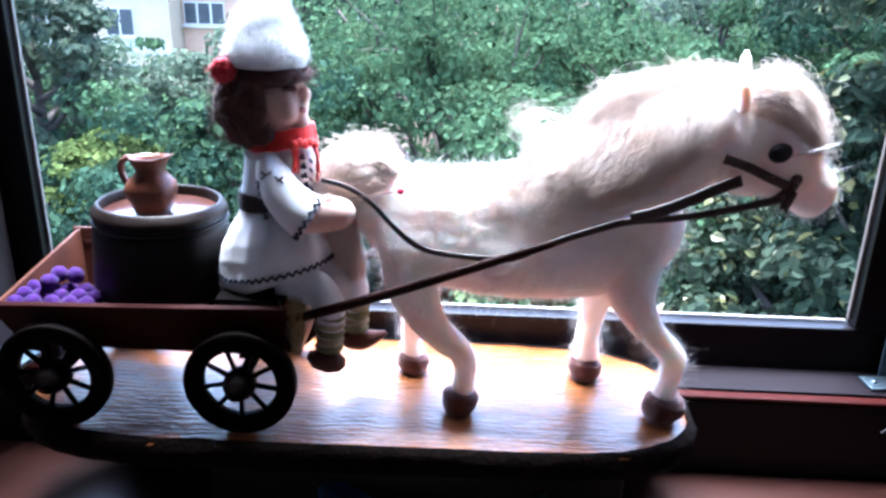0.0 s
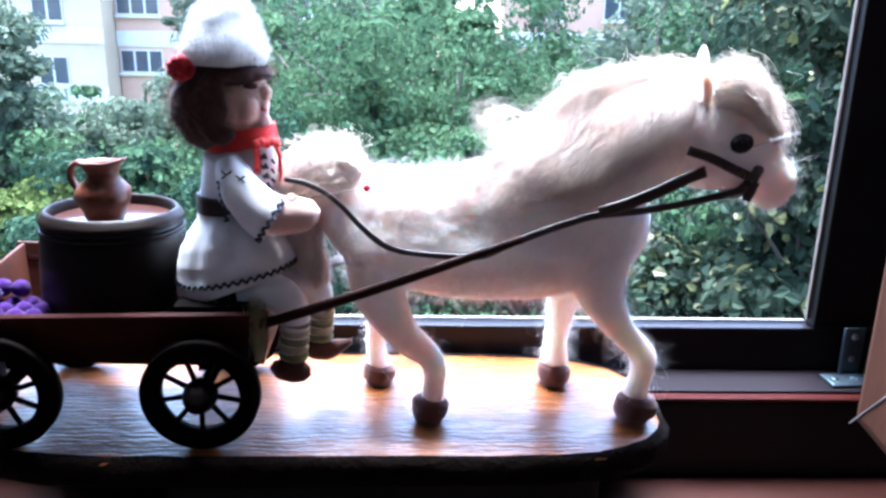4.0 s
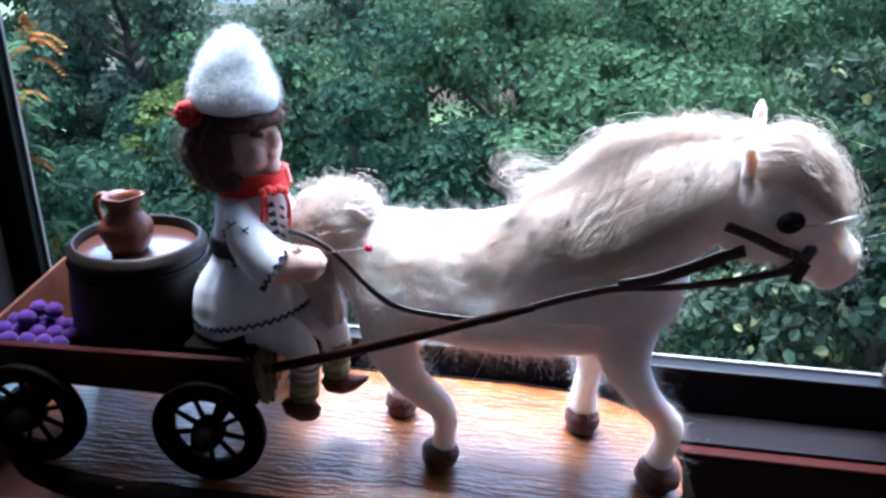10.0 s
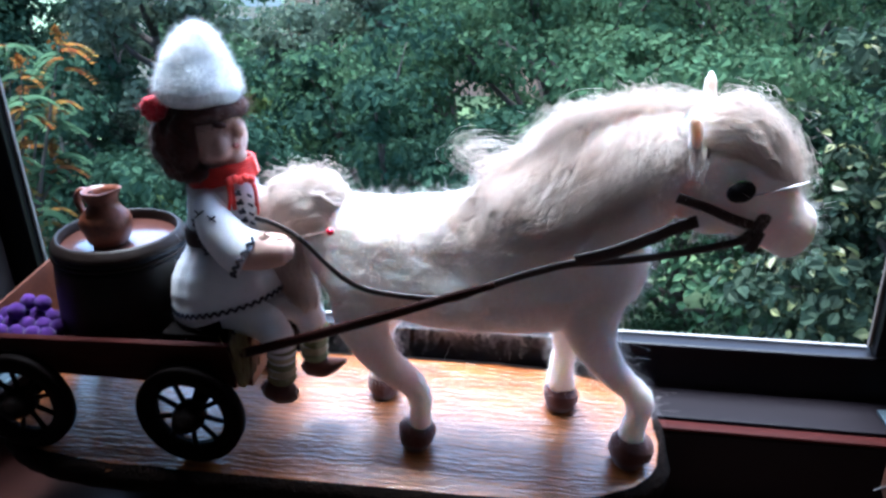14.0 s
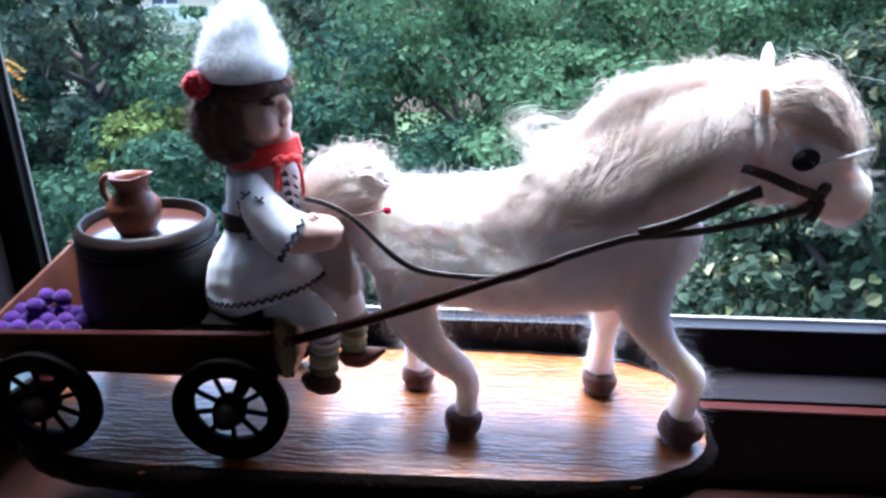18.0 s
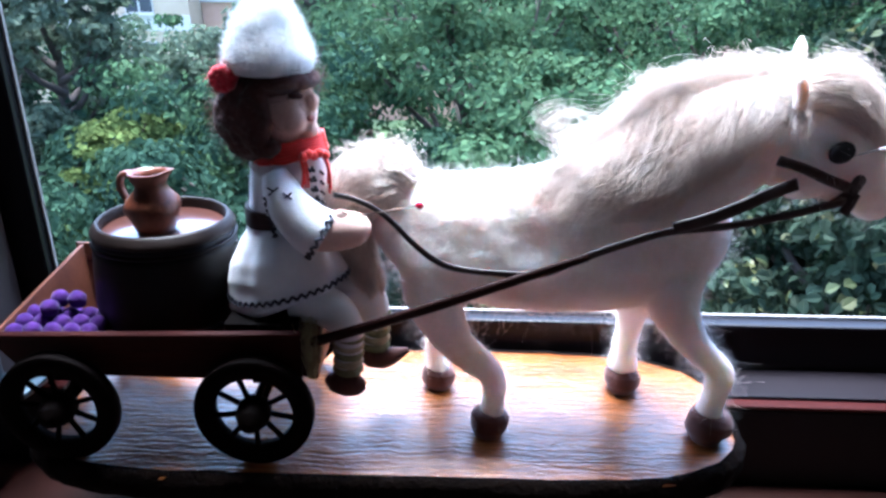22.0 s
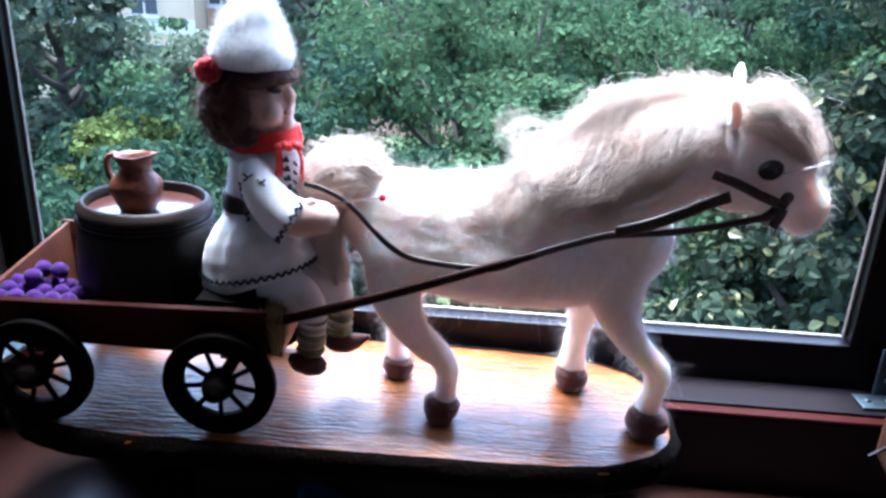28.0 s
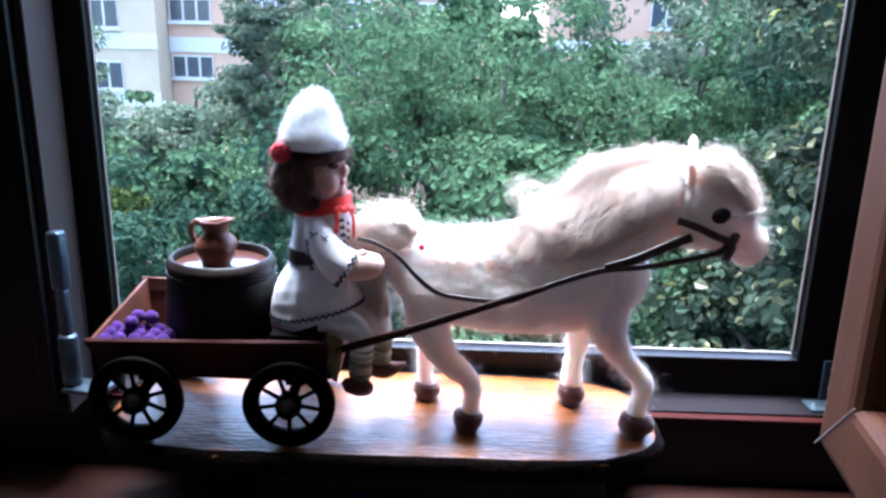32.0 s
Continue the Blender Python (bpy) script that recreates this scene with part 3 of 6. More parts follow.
# window frame: fixed outer frame with a pale bead round the opening
win = tagged(new("window_1"), "dark brown varnished window frame with an open casement", "window", kind="structure")
win.matrix_world = WIN
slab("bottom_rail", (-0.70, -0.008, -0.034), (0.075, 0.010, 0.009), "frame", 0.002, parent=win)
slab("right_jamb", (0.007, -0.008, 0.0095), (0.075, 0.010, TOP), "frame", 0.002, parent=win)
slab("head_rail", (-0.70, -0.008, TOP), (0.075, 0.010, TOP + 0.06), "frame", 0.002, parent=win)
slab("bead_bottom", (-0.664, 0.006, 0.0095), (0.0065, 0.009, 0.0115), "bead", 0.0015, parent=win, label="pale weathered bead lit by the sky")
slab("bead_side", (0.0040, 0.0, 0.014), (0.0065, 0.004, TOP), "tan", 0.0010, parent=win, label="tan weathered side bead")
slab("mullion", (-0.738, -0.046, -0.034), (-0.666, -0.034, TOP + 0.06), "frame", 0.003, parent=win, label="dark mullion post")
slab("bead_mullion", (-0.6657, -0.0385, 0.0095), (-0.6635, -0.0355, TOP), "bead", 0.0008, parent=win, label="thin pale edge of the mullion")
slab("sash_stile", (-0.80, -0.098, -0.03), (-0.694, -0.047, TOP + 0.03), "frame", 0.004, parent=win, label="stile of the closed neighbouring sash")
# strip added over the stile's side to carry its lit colour
slab("stile_face", (-0.6938, -0.096, -0.03), (-0.6905, -0.049, TOP + 0.03), "jamb", 0.001, parent=win, label="side of the stile, lighter mauve for the sky light on it")
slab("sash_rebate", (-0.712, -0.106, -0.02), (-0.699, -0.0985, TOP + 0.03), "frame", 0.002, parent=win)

# ledge inside the frame, with its groove and nosing
ledge = tagged(new("window_ledge"), "dark glossy inner ledge with a grooved rounded nosing", "ledge", kind="structure")
ledge.matrix_world = WIN
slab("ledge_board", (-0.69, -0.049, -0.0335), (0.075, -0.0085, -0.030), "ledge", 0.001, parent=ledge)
slab("nosing", (-0.69, -0.064, -0.0335), (0.075, -0.054, -0.0295), "cart", 0.0018, parent=ledge, label="rounded wooden nosing")

# neighbouring closed window
win2 = tagged(new("window_2"), "closed neighbouring window with dark brown frame", "window", kind="structure")
win2.matrix_world = WIN
slab("bottom_rail", (-1.25, -0.098, -0.03), (-0.801, -0.047, 0.045), "frame", 0.003, parent=win2)
slab("top_rail", (-1.25, -0.098, TOP - 0.05), (-0.801, -0.047, TOP + 0.03), "frame", 0.003, parent=win2)
slab("outer_stile", (-1.31, -0.098, -0.03), (-1.251, -0.047, TOP + 0.03), "frame", 0.003, parent=win2)
slab("outer_rail", (-1.31, -0.046, -0.034), (-0.739, -0.01, 0.0), "frame", 0.003, parent=win2)
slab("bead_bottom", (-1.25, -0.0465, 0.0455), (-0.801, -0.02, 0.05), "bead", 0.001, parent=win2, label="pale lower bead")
slab("pane", (-1.25, -0.076, 0.046), (-0.801, -0.072, TOP - 0.051), "glass", parent=win2).visible_shadow = False

# open casement, seen from its outer side
CASE = WIN @ pose(-0.030, -0.1395, 0, 0, 0, -97.5)     # along x: away from the hinge, towards the room; y: the thickness
case = tagged(new("window_casement"), "open inward casement of reddish brown varnished wood", "window casement", kind="structure")
case.matrix_world = CASE
CB, CW, CL, CD = -0.009, 0.066, 0.66, 0.058


def mitred(name, pts, lo, hi, mat, parent, bevel=0.012):
    """A rail with mitred ends: pts in the plane of the sash, through its thickness."""
    bm = bmesh.new()
    a = [bm.verts.new((x, lo, z)) for x, z in pts]
    b = [bm.verts.new((x, hi, z)) for x, z in pts]
    bm.faces.new(a)
    bm.faces.new(list(reversed(b)))
    for i in range(4):
        j = (i + 1) % 4
        bm.faces.new((a[i], b[i], b[j], a[j]))
    bmesh.ops.recalc_face_normals(bm, faces=bm.faces)
    long = [e for e in bm.edges if abs((e.verts[0].co - e.verts[1].co).length) > 0.2]
    bmesh.ops.bevel(bm, geom=long, offset=bevel, segments=3, profile=0.5, affect="EDGES")
    return part(name, bm, mat, parent, smooth=False)


CT = TOP + 0.03
mitred("stile", [(0, CB), (CW, CB + CW), (CW, CT - CW), (0, CT)], 0.0, CD, "sash", case)
mitred("stile", [(CL, CB), (CL, CT), (CL - CW, CT - CW), (CL - CW, CB + CW)], 0.0, CD, "sash", case)
mitred("rail", [(0.001, CB), (CL - 0.001, CB), (CL - CW - 0.001, CB + CW), (CW + 0.001, CB + CW)], 0.0005, CD, "sash", case)
mitred("rail", [(0.001, CT), (CW + 0.001, CT - CW), (CL - CW - 0.001, CT - CW), (CL - 0.001, CT)], 0.0005, CD, "sash", case)
slab("pane", (CW + 0.0005, 0.026, CB + CW + 0.0005), (CL - CW - 0.0005, 0.030, CT - CW - 0.0005), "glass", parent=case)
slab("joint", (0.0, -0.0003, -0.0003), (CW * 1.40, 0.001, 0.0003), "bead", parent=case, label="pale mitre joint").matrix_basis = pose(0.0005, 0, CB + 0.0005, 0, -45, 0)

# deep inner sill in front of the window
slab("sill_table", (-2.2, -0.85, TABLE - 0.04), (1.2, -0.0645, TABLE), "table", 0.004, label="wide glossy dark brown wooden sill top", category="sill")

# ---- fittings ----
def hinge(m, label):
    """Corner hinge of zinc-plated steel: arm, knuckles, foot."""
    h = thing("window_hinge", m, label, "hinge")
    bm = bmesh.new()
    box(bm, (-0.006, -0.006, 0.085), (0.006, 0.006, 0.135), 0.003)
    part("knuckle", bm, "steel", h)
    bm = bmesh.new()
    box(bm, (-0.004, -0.004, 0.045), (0.004, 0.004, 0.0845), 0.002)
    part("arm", bm, "steel", h)
    bm = bmesh.new()
    lathe(bm, [(0.0, 0.0), (0.0075, 0.0), (0.008, 0.002), (0.008, 0.042), (0.0065, 0.045), (0.0, 0.045)], 20, (0, 0, 0))
    part("barrel", bm, "steel", h)
    bm = bmesh.new()
    box(bm, (-0.004, -0.012, -0.004), (0.034, 0.012, 0.0), 0.0015)
    part("foot", bm, "steel", h)
    bm = bmesh.new()
    lathe(bm, [(0.0, 0.0), (0.0035, 0.0), (0.003, 0.0012), (0.0, 0.0014)], 12, (0.02, 0, 0.0002))
    part("screw", bm, "steel", h)
    return h


hinge(WIN @ pose(-0.662, -0.1385, 0.022, 0, 0, -8), "bluish zinc-plated corner hinge on the mullion")
plate = thing("hinge_plate", WIN @ pose(0.012, -0.044, -0.0299, 0, 0, 3), "bluish zinc-plated hinge bracket screwed to the ledge", "hinge bracket")
bm = bmesh.new()
box(bm, (0.0, 0.0, 0.0), (0.040, 0.022, 0.003), 0.001)
part("foot_plate", bm, "steel", plate)
bm = bmesh.new()
box(bm, (0.018, 0.0225, 0.0), (0.036, 0.0255, 0.044), 0.001)
part("upright_plate", bm, "steel", plate)
for x in (0.008, 0.024):
    bm = bmesh.new()
    lathe(bm, [(0.0, 0.0), (0.003, 0.0), (0.0026, 0.001), (0.0, 0.0012)], 12, (x, 0.011, 0.003))
    part("screw", bm, "steel", plate)
for z in (0.016, 0.036):
    bm = bmesh.new()
    ball(bm, (0.027, 0.0222, z), 0.0028, 2, scale=(1, 0.4, 1))
    part("rivet", bm, "needle", plate)


# ---- the board ----
def board():
    ob = thing("wooden_board", TOY, "glossy orange-brown varnished wood slab with rounded ends and bark edge", "board")
    U0, U1, V0, V1 = -0.303, 0.186, -0.046, 0.122

    def outline(grow=0.0, seed=0.0):
        pts = []
        vc, hv = (V0 + V1) / 2, (V1 - V0) / 2
        n = 150
        for i in range(n):
            a = 2 * math.pi * i / n
            c, s = math.cos(a), math.sin(a)
            e = 0.36
            u = (U0 + U1) / 2 + (U1 - U0) / 2 * math.copysign(abs(c) ** e, c)
            v = vc + hv * math.copysign(abs(s) ** (0.75 if c < 0 else 0.7), s)
            w = 0.0022 * noise.noise(Vector((u * 45 + seed, v * 45, 0))) + 0.001 * noise.noise(Vector((u * 160, v * 160 + seed, 3)))
            d = Vector((u - (U0 + U1) / 2, (v - vc) * 3, 0)).normalized()
            pts.append((u + d.x * (grow + w), v + d.y * (grow + w)))
        return pts

    def layers(rows, mat, label, caps=(True, True)):
        bm = bmesh.new()
        rings = [[bm.verts.new((u, v, z)) for u, v in outline(g, sd)] for g, z, sd in rows]
        for a, b in zip(rings, rings[1:]):
            for i in range(len(a)):
                j = (i + 1) % len(a)
                bm.faces.new((a[i], a[j], b[j], b[i]))
        bm.faces.new(rings[0])
        if caps[1]:
            bm.faces.new(list(reversed(rings[-1])))
        return part(label[0], bm, mat, ob, label[1])

    layers([(-0.003, -0.008, 0), (-0.0015, -0.003, 0), (-0.0025, -0.0008, 0), (-0.0055, 0.0, 0)], "board", ("top_face", "varnished grained top"))
    layers([(-0.006, -0.0215, 5), (-0.002, -0.019, 5), (0.0015, -0.012, 4), (0.001, -0.007, 3), (-0.0002, -0.0026, 1), (-0.0026, 0.0004, 0), (-0.0064, 0.0009, 0)], "bark", ("bark_edge", "rough dark bark edge"), (True, False))
    return ob


board()
# added support that carries the board; its near-black colour stands in for shade
blk = thing("support_block", WIN @ pose(-0.37, -0.105, TABLE), "plain block added to carry the wooden board, near-black for the shade there", "block")
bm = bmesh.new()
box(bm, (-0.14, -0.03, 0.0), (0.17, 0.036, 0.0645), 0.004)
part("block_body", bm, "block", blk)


# ---- horse ----
def horse():
    ob = thing("toy_horse", TOY, "white needle-felted toy horse with long wavy wool mane", "toy horse")
    S = (0, 1, 0)
    bm = bmesh.new()
    c = 0.034
    tube(bm, [(-0.056, c, 0.122), (-0.050, c, 0.126), (-0.036, c, 0.130), (0.0, c, 0.131), (0.04, c, 0.130), (0.08, c, 0.135), (0.112, c, 0.139), (0.140, c, 0.133), (0.160, c, 0.130)],
         [(0.012, 0.012), (0.026, 0.032), (0.034, 0.0435), (0.036, 0.0425), (0.037, 0.0485), (0.0385, 0.0515), (0.037, 0.051), (0.029, 0.040), (0.010, 0.016)], 24, 4, side=S)
    # neck
    tube(bm, [(0.085, c, 0.150), (0.112, 0.033, 0.172), (0.138, 0.028, 0.193), (0.162, 0.020, 0.209), (0.180, 0.015, 0.218)],
         [(0.035, 0.050), (0.033, 0.045), (0.027, 0.040), (0.0215, 0.033), (0.020, 0.026)], 20, 4, side=S)
    # head
    tube(bm, [(0.168, 0.015, 0.222), (0.182, 0.014, 0.213), (0.197, 0.013, 0.2), (0.213, 0.012, 0.189), (0.228, 0.011, 0.178), (0.238, 0.010, 0.1705), (0.2445, 0.010, 0.167)],
         [(0.013, 0.014), (0.022, 0.027), (0.0235, 0.030), (0.020, 0.0235), (0.0165, 0.0185), (0.0145, 0.0165), (0.008, 0.009)], 20, 4, side=S)
    # jaw
    ball(bm, (0.190, 0.013, 0.190), 0.0225, 3, scale=(1.0, 0.85, 1.0))
    # legs
    tube(bm, [(-0.024, 0.027, 0.118), (-0.0245, 0.015, 0.096), (-0.0175, 0.010, 0.080), (-0.0085, 0.010, 0.0650), (0.0030, 0.010, 0.0545), (0.0115, 0.010, 0.0470), (0.0148, 0.010, 0.0390), (0.0150, 0.010, 0.0270), (0.0145, 0.010, 0.0130)],
         [0.024, 0.0185, 0.0148, 0.0115, 0.0102, 0.0095, 0.0084, 0.0076, 0.0090], 16, 4, side=S)
    tube(bm, [(0.127, 0.028, 0.120), (0.126, 0.016, 0.099), (0.1335, 0.010, 0.0815), (0.1435, 0.010, 0.0680), (0.1550, 0.010, 0.0570), (0.1612, 0.010, 0.0480), (0.1615, 0.010, 0.0360), (0.1588, 0.010, 0.0260), (0.1580, 0.010, 0.0150)],
         [0.024, 0.0185, 0.0125, 0.0102, 0.0090, 0.0092, 0.0081, 0.0082, 0.0095], 16, 4, side=S)
    tube(bm, [(-0.024, 0.046, 0.115), (-0.020, 0.056, 0.085), (-0.0225, 0.064, 0.06), (-0.0255, 0.066, 0.04), (-0.0255, 0.066, 0.025), (-0.0235, 0.066, 0.013)],
         [0.028, 0.018, 0.0105, 0.0082, 0.0080, 0.0090], 16, 4, side=S)
    tube(bm, [(0.122, 0.046, 0.115), (0.117, 0.056, 0.088), (0.1145, 0.064, 0.066), (0.1135, 0.066, 0.05), (0.1115, 0.066, 0.034), (0.1120, 0.066, 0.018)],
         [0.028, 0.018, 0.0112, 0.0090, 0.0090, 0.0108], 16, 4, side=S)
    body = part("body", bm, "wool", ob, "white needle-felted wool body")
    melt(body, 0.0019, 10)
    # slightly lumpy felt
    bm = bmesh.new()
    bm.from_mesh(body.data)
    bm.normal_update()
    for v in bm.verts:
        v.co += v.normal * (0.0012 * noise.noise(v.co * 55) + 0.0006 * noise.noise(v.co * 170))
        k = (v.co.z - 0.124) / 0.052
        if 0 < k < 1 and v.co.x < 0.13:
            v.co.y = c + (v.co.y - c) * (1 - 0.13 * math.sin(math.pi * k ** 0.85) * min(1.0, (0.13 - v.co.x) / 0.03))
    bm.to_mesh(body.data)
    bm.free()
    fuzz("fuzz", body, 30000, 0.0066, 0.00006, RNG, ob)

    # hooves
    for x, y, s, lean in ((0.0135, 0.008, 1.0, -0.0012), (0.1595, 0.008, 1.13, -0.0015), (-0.0226, 0.066, 0.95, 0), (0.1125, 0.066, 1.0, 0)):
        bm = bmesh.new()
        tube(bm, [(x + 0.0005, y, 0.0175 * s), (x, y, 0.0145 * s), (x + lean, y - 0.0005, 0.007 * s), (x + lean, y - 0.001, 0.0)],
             [0.0108 * s, 0.0128 * s, 0.0128 * s, 0.0088 * s], 20, 4, side=S, wob=0.12)
        part("hoof", bm, "hoof", ob, "dark brown felt hoof")
    # ears
    for x, y, z, t, r, h in ((0.1715, -0.0135, 0.2265, -0.003, 0.0036, 0.0200), (0.1835, 0.026, 0.236, -0.001, 0.0040, 0.0235)):
        bm = bmesh.new()
        tube(bm, [(x, y, z), (x + t * 0.2, y, z + h * 0.4), (x + t * 0.7, y, z + h * 0.75), (x + t, y + 0.0005, z + h)], [(0.0045, r), (0.0044, r), (0.0038, r * 0.86), (0.0010, r * 0.25)], 14, 4, side=S, wob=0.2)
        part("ear", bm, "ear", ob, "slim pale beige felt ear")
    # eye
    bm = bmesh.new()
    ball(bm, (0, 0, 0), 0.0074, 3, scale=(1.12, 0.5, 0.85))
    e = part("eye", bm, "black", ob, "black oval felt eye")
    e.matrix_basis = pose(0.1985, -0.0132, 0.2025, 0, -6, 14)

    # mane: a loose wool mass from the crest over the near side, with long locks combed over it
    rng = np.random.default_rng(11)

    def locks(roots, dirs, n, L, spreadv, wav, clumps, grav=0.5, k=12, lean=0.0):
        """Free strands in clumps."""
        roots, dirs = np.array(roots), np.array(dirs)
        tt = rng.random(clumps) * (len(roots) - 1)
        i0 = np.minimum(tt.astype(int), len(roots) - 2)
        fr = (tt - i0)[:, None]
        cr = roots[i0] * (1 - fr) + roots[i0 + 1] * fr
        cd = dirs[i0] * (1 - fr) + dirs[i0 + 1] * fr
        cd = cd + rng.normal(size=cd.shape) * 0.16
        cl = L * (0.6 + 0.7 * rng.random(clumps))
        cw = rng.normal(size=(clumps, 3))
        ph = rng.random(clumps) * 6.28
        pick = rng.integers(0, clumps, n)
        s = np.linspace(0, 1, k)[None, :, None]
        r0 = cr[pick] + rng.normal(size=(n, 3)) * spreadv
        d = cd[pick] + rng.normal(size=(n, 3)) * 0.10
        ln = (cl[pick] * (0.7 + 0.5 * rng.random(n)))[:, None, None]
        wave = np.sin(s * (7 + 3 * rng.random((n, 1, 1))) + ph[pick][:, None, None]) * wav * s
        return r0[:, None] + d[:, None] * ln * s + np.array((lean, 0, -grav))[None, None] * ln * s ** 2 + wave * (cw[pick] * 0.8 + rng.normal(size=(n, 3)) * 0.3)[:, None]

    def combed(tree, points, field, n, L, lift, wav, k=12):
        """Strands that lie on a skin and follow a field of directions."""
        out = np.empty((n, k, 3), np.float32)
        for i in range(n):
            p = Vector(points[int(rng.integers(0, len(points)))])
            q, nn, _, _ = tree.find_nearest(p)
            ln = L * (0.5 + 0.8 * rng.random()) / k
            ph, fr = 6.28 * noise.noise(p * 55), 0.75 + 0.5 * rng.random()
            up = lift * rng.random() ** 2
            for j in range(k):
                out[i, j] = q + nn * (0.0002 + up * j / k)
                d = Vector(field(q))
                d = (d - nn * d.dot(nn)).normalized()
                side = nn.cross(d)
                d = d + side * wav * math.sin(ph + fr * j)
                q, nn, _, _ = tree.find_nearest(q + d * ln)
        return out

    def skin(ob):
        me = ob.data
        return BVHTree.FromPolygons([v.co.copy() for v in me.vertices], [tuple(p.vertices) for p in me.polygons])

    # mane: a tent of wool from the crest down to the shoulder, ridged along the fall of the locks
    def mane_top(u):
        return float(np.interp(u, [0.030, 0.045, 0.060, 0.080, 0.093, 0.099, 0.107, 0.124, 0.142, 0.156, 0.168, 0.178, 0.192], [0.1745, 0.186, 0.195, 0.205, 0.212, 0.222, 0.2300, 0.2365, 0.2430, 0.2460, 0.2455, 0.2440, 0.2440]))

    def mane_low(u):
        return float(np.interp(u, [-0.01, 0.037, 0.073, 0.109, 0.125, 0.140, 0.152, 0.167, 0.18], [0.160, 0.154, 0.153, 0.157, 0.168, 0.184, 0.196, 0.206, 0.216]))

    def mane_mid(u):
        return float(np.interp(u, [0.04, 0.10, 0.14, 0.18], [0.034, 0.031, 0.024, 0.016]))
    hide = skin(body)
    bm = bmesh.new()
    rows = []
    NU = 110
    for i in range(NU):
        f = i / (NU - 1)
        ur = 0.040 + 0.147 * f
        wt, vc = mane_top(ur), mane_mid(ur)
        onset = max(0.0, 1 - f / 0.24)
        crown = hide.ray_cast(Vector((ur, vc, 0.4)), Vector((0, 0, -1)))[0]
        wt += (crown.z - 0.007 - wt) * onset ** 0.7
        back = float(np.interp(f, [0, 0.3, 1], [0.018, 0.044, 0.014]))
        ue = ur - back
        row = []
        for j in range(19):
            q = j / 18
            we = mane_low(ue) + 0.012 * max(0.0, 1 - 3 * f) + 0.004 * noise.noise(Vector((ur * 90, 0, 1)))
            vn = 0.001 - 0.004 * f
            lock = 0.0022 * noise.noise(Vector((ur * 110, q * 1.6, 4))) + 0.0011 * noise.noise(Vector((ur * 300, q * 3, 8)))
            swell = math.sin(math.pi * min(1, q * 1.02)) * (0.0005 + 0.0035 * min(1.0, f * 1.5) + 1.3 * lock * min(1.0, 0.2 + f * 2))
            sway = 0.006 * math.sin(q * 5 + 9 * noise.noise(Vector((ur * 40, 0, 2)))) * q
            pu, pv, pw = ur - back * q ** 1.1 + sway, vc + (vn - vc) * q ** 0.9 - swell, wt + (we - wt) * q ** 1.12 + lock * (1 - q)
            hit = hide.ray_cast(Vector((pu, -0.1, pw)), Vector((0, 1, 0)))[0]
            if hit is not None:
                k = min(1.0, max(0.0, (q - 0.12) / 0.58))
                k = max(k * k * (3 - 2 * k), onset ** 0.7)
                pv = pv + (min(hit.y + 0.005 * onset ** 2 + 0.0035 * max(0.0, q - 0.7) / 0.3 - (0.0015 + 0.9 * lock) * (1 - onset) * (1 - max(0.0, q - 0.7) / 0.3), 0.032) - pv) * k
            row.append((pu, pv, pw))
        for j in range(1, 9):
            q = j / 8
            row.append((ur - 0.4 * back * q, vc + 0.022 * q ** 0.8 + 0.004 * math.sin(math.pi * q), wt - 0.045 * q ** 1.3))
        row = row[18::-1] + row[19:]
        rows.append([bm.verts.new(p) for p in row])
    for a, b in zip(rows, rows[1:]):
        for k in range(len(a) - 1):
            bm.faces.new((a[k], a[k + 1], b[k + 1], b[k]))
        bm.faces.new((a[-1], a[0], b[0], b[-1]))
    bm.faces.new(list(reversed(rows[-1])))
    mane = part("mane", bm, "mane", ob, "long wavy cream wool mane")
    tree = skin(mane)
    pts, _ = surface_points(mane, 30000, rng)
    up = [p for p in pts if p[0] > 0.056 - 0.5 * (0.2 - p[2]) and p[1] < mane_mid(p[0]) + 0.004 and p[2] > mane_low(p[0] - 0.01) + 0.012]

    def back_and_down(q):
        t = min(1.0, max(0.0, (q.x - 0.04) / 0.13))
        w = 0.5 * noise.noise(q * 38) + 0.3 * noise.noise(q * 90)
        return (-0.78 + 0.34 * t + 0.4 * w, -0.25, -0.52 - 0.36 * t + 0.4 * w)
    P1 = combed(tree, up, back_and_down, 9000, 0.034, 0.011, 0.55, k=9)
    P2 = combed(tree, [p for p in pts if p[1] >= 0.03], lambda q: (-0.7, 0.5, -0.4), 900, 0.025, 0.006, 0.4, k=9)
    ridge = [(u, mane_mid(u), mane_top(u) - 0.001) for u in np.linspace(0.062, 0.185, 12)]
    P3 = locks(ridge, [(-0.8, -0.25, 0.30)] * 12, 1900, 0.019, 0.0035, 0.004, 130, grav=0.55, k=9)
    P4 = locks([(0.104, 0.03, 0.224), (0.11, 0.029, 0.229)], [(-0.8, -0.2, -0.1), (-0.85, -0.2, 0.1)], 420, 0.017, 0.004, 0.005, 22, grav=0.5, k=9)
    v, f = strands(np.concatenate([P1, P2, P3, P4]), 0.00011, rng)
    B1 = combed(tree, up, back_and_down, 330, 0.050, 0.004, 0.55, k=12)
    v1, f1 = strands(B1, 0.0006 + 0.0007 * rng.random(len(B1)), rng, 6)
    v, f = np.concatenate([v, v1]), np.concatenate([f, f1 + len(v)])
    tagged(from_arrays("mane_locks", v, f, "fibre", ob, "loose wavy locks of the mane", smooth=True), kind="stuff")
    # forelock over the brow
    bm = bmesh.new()
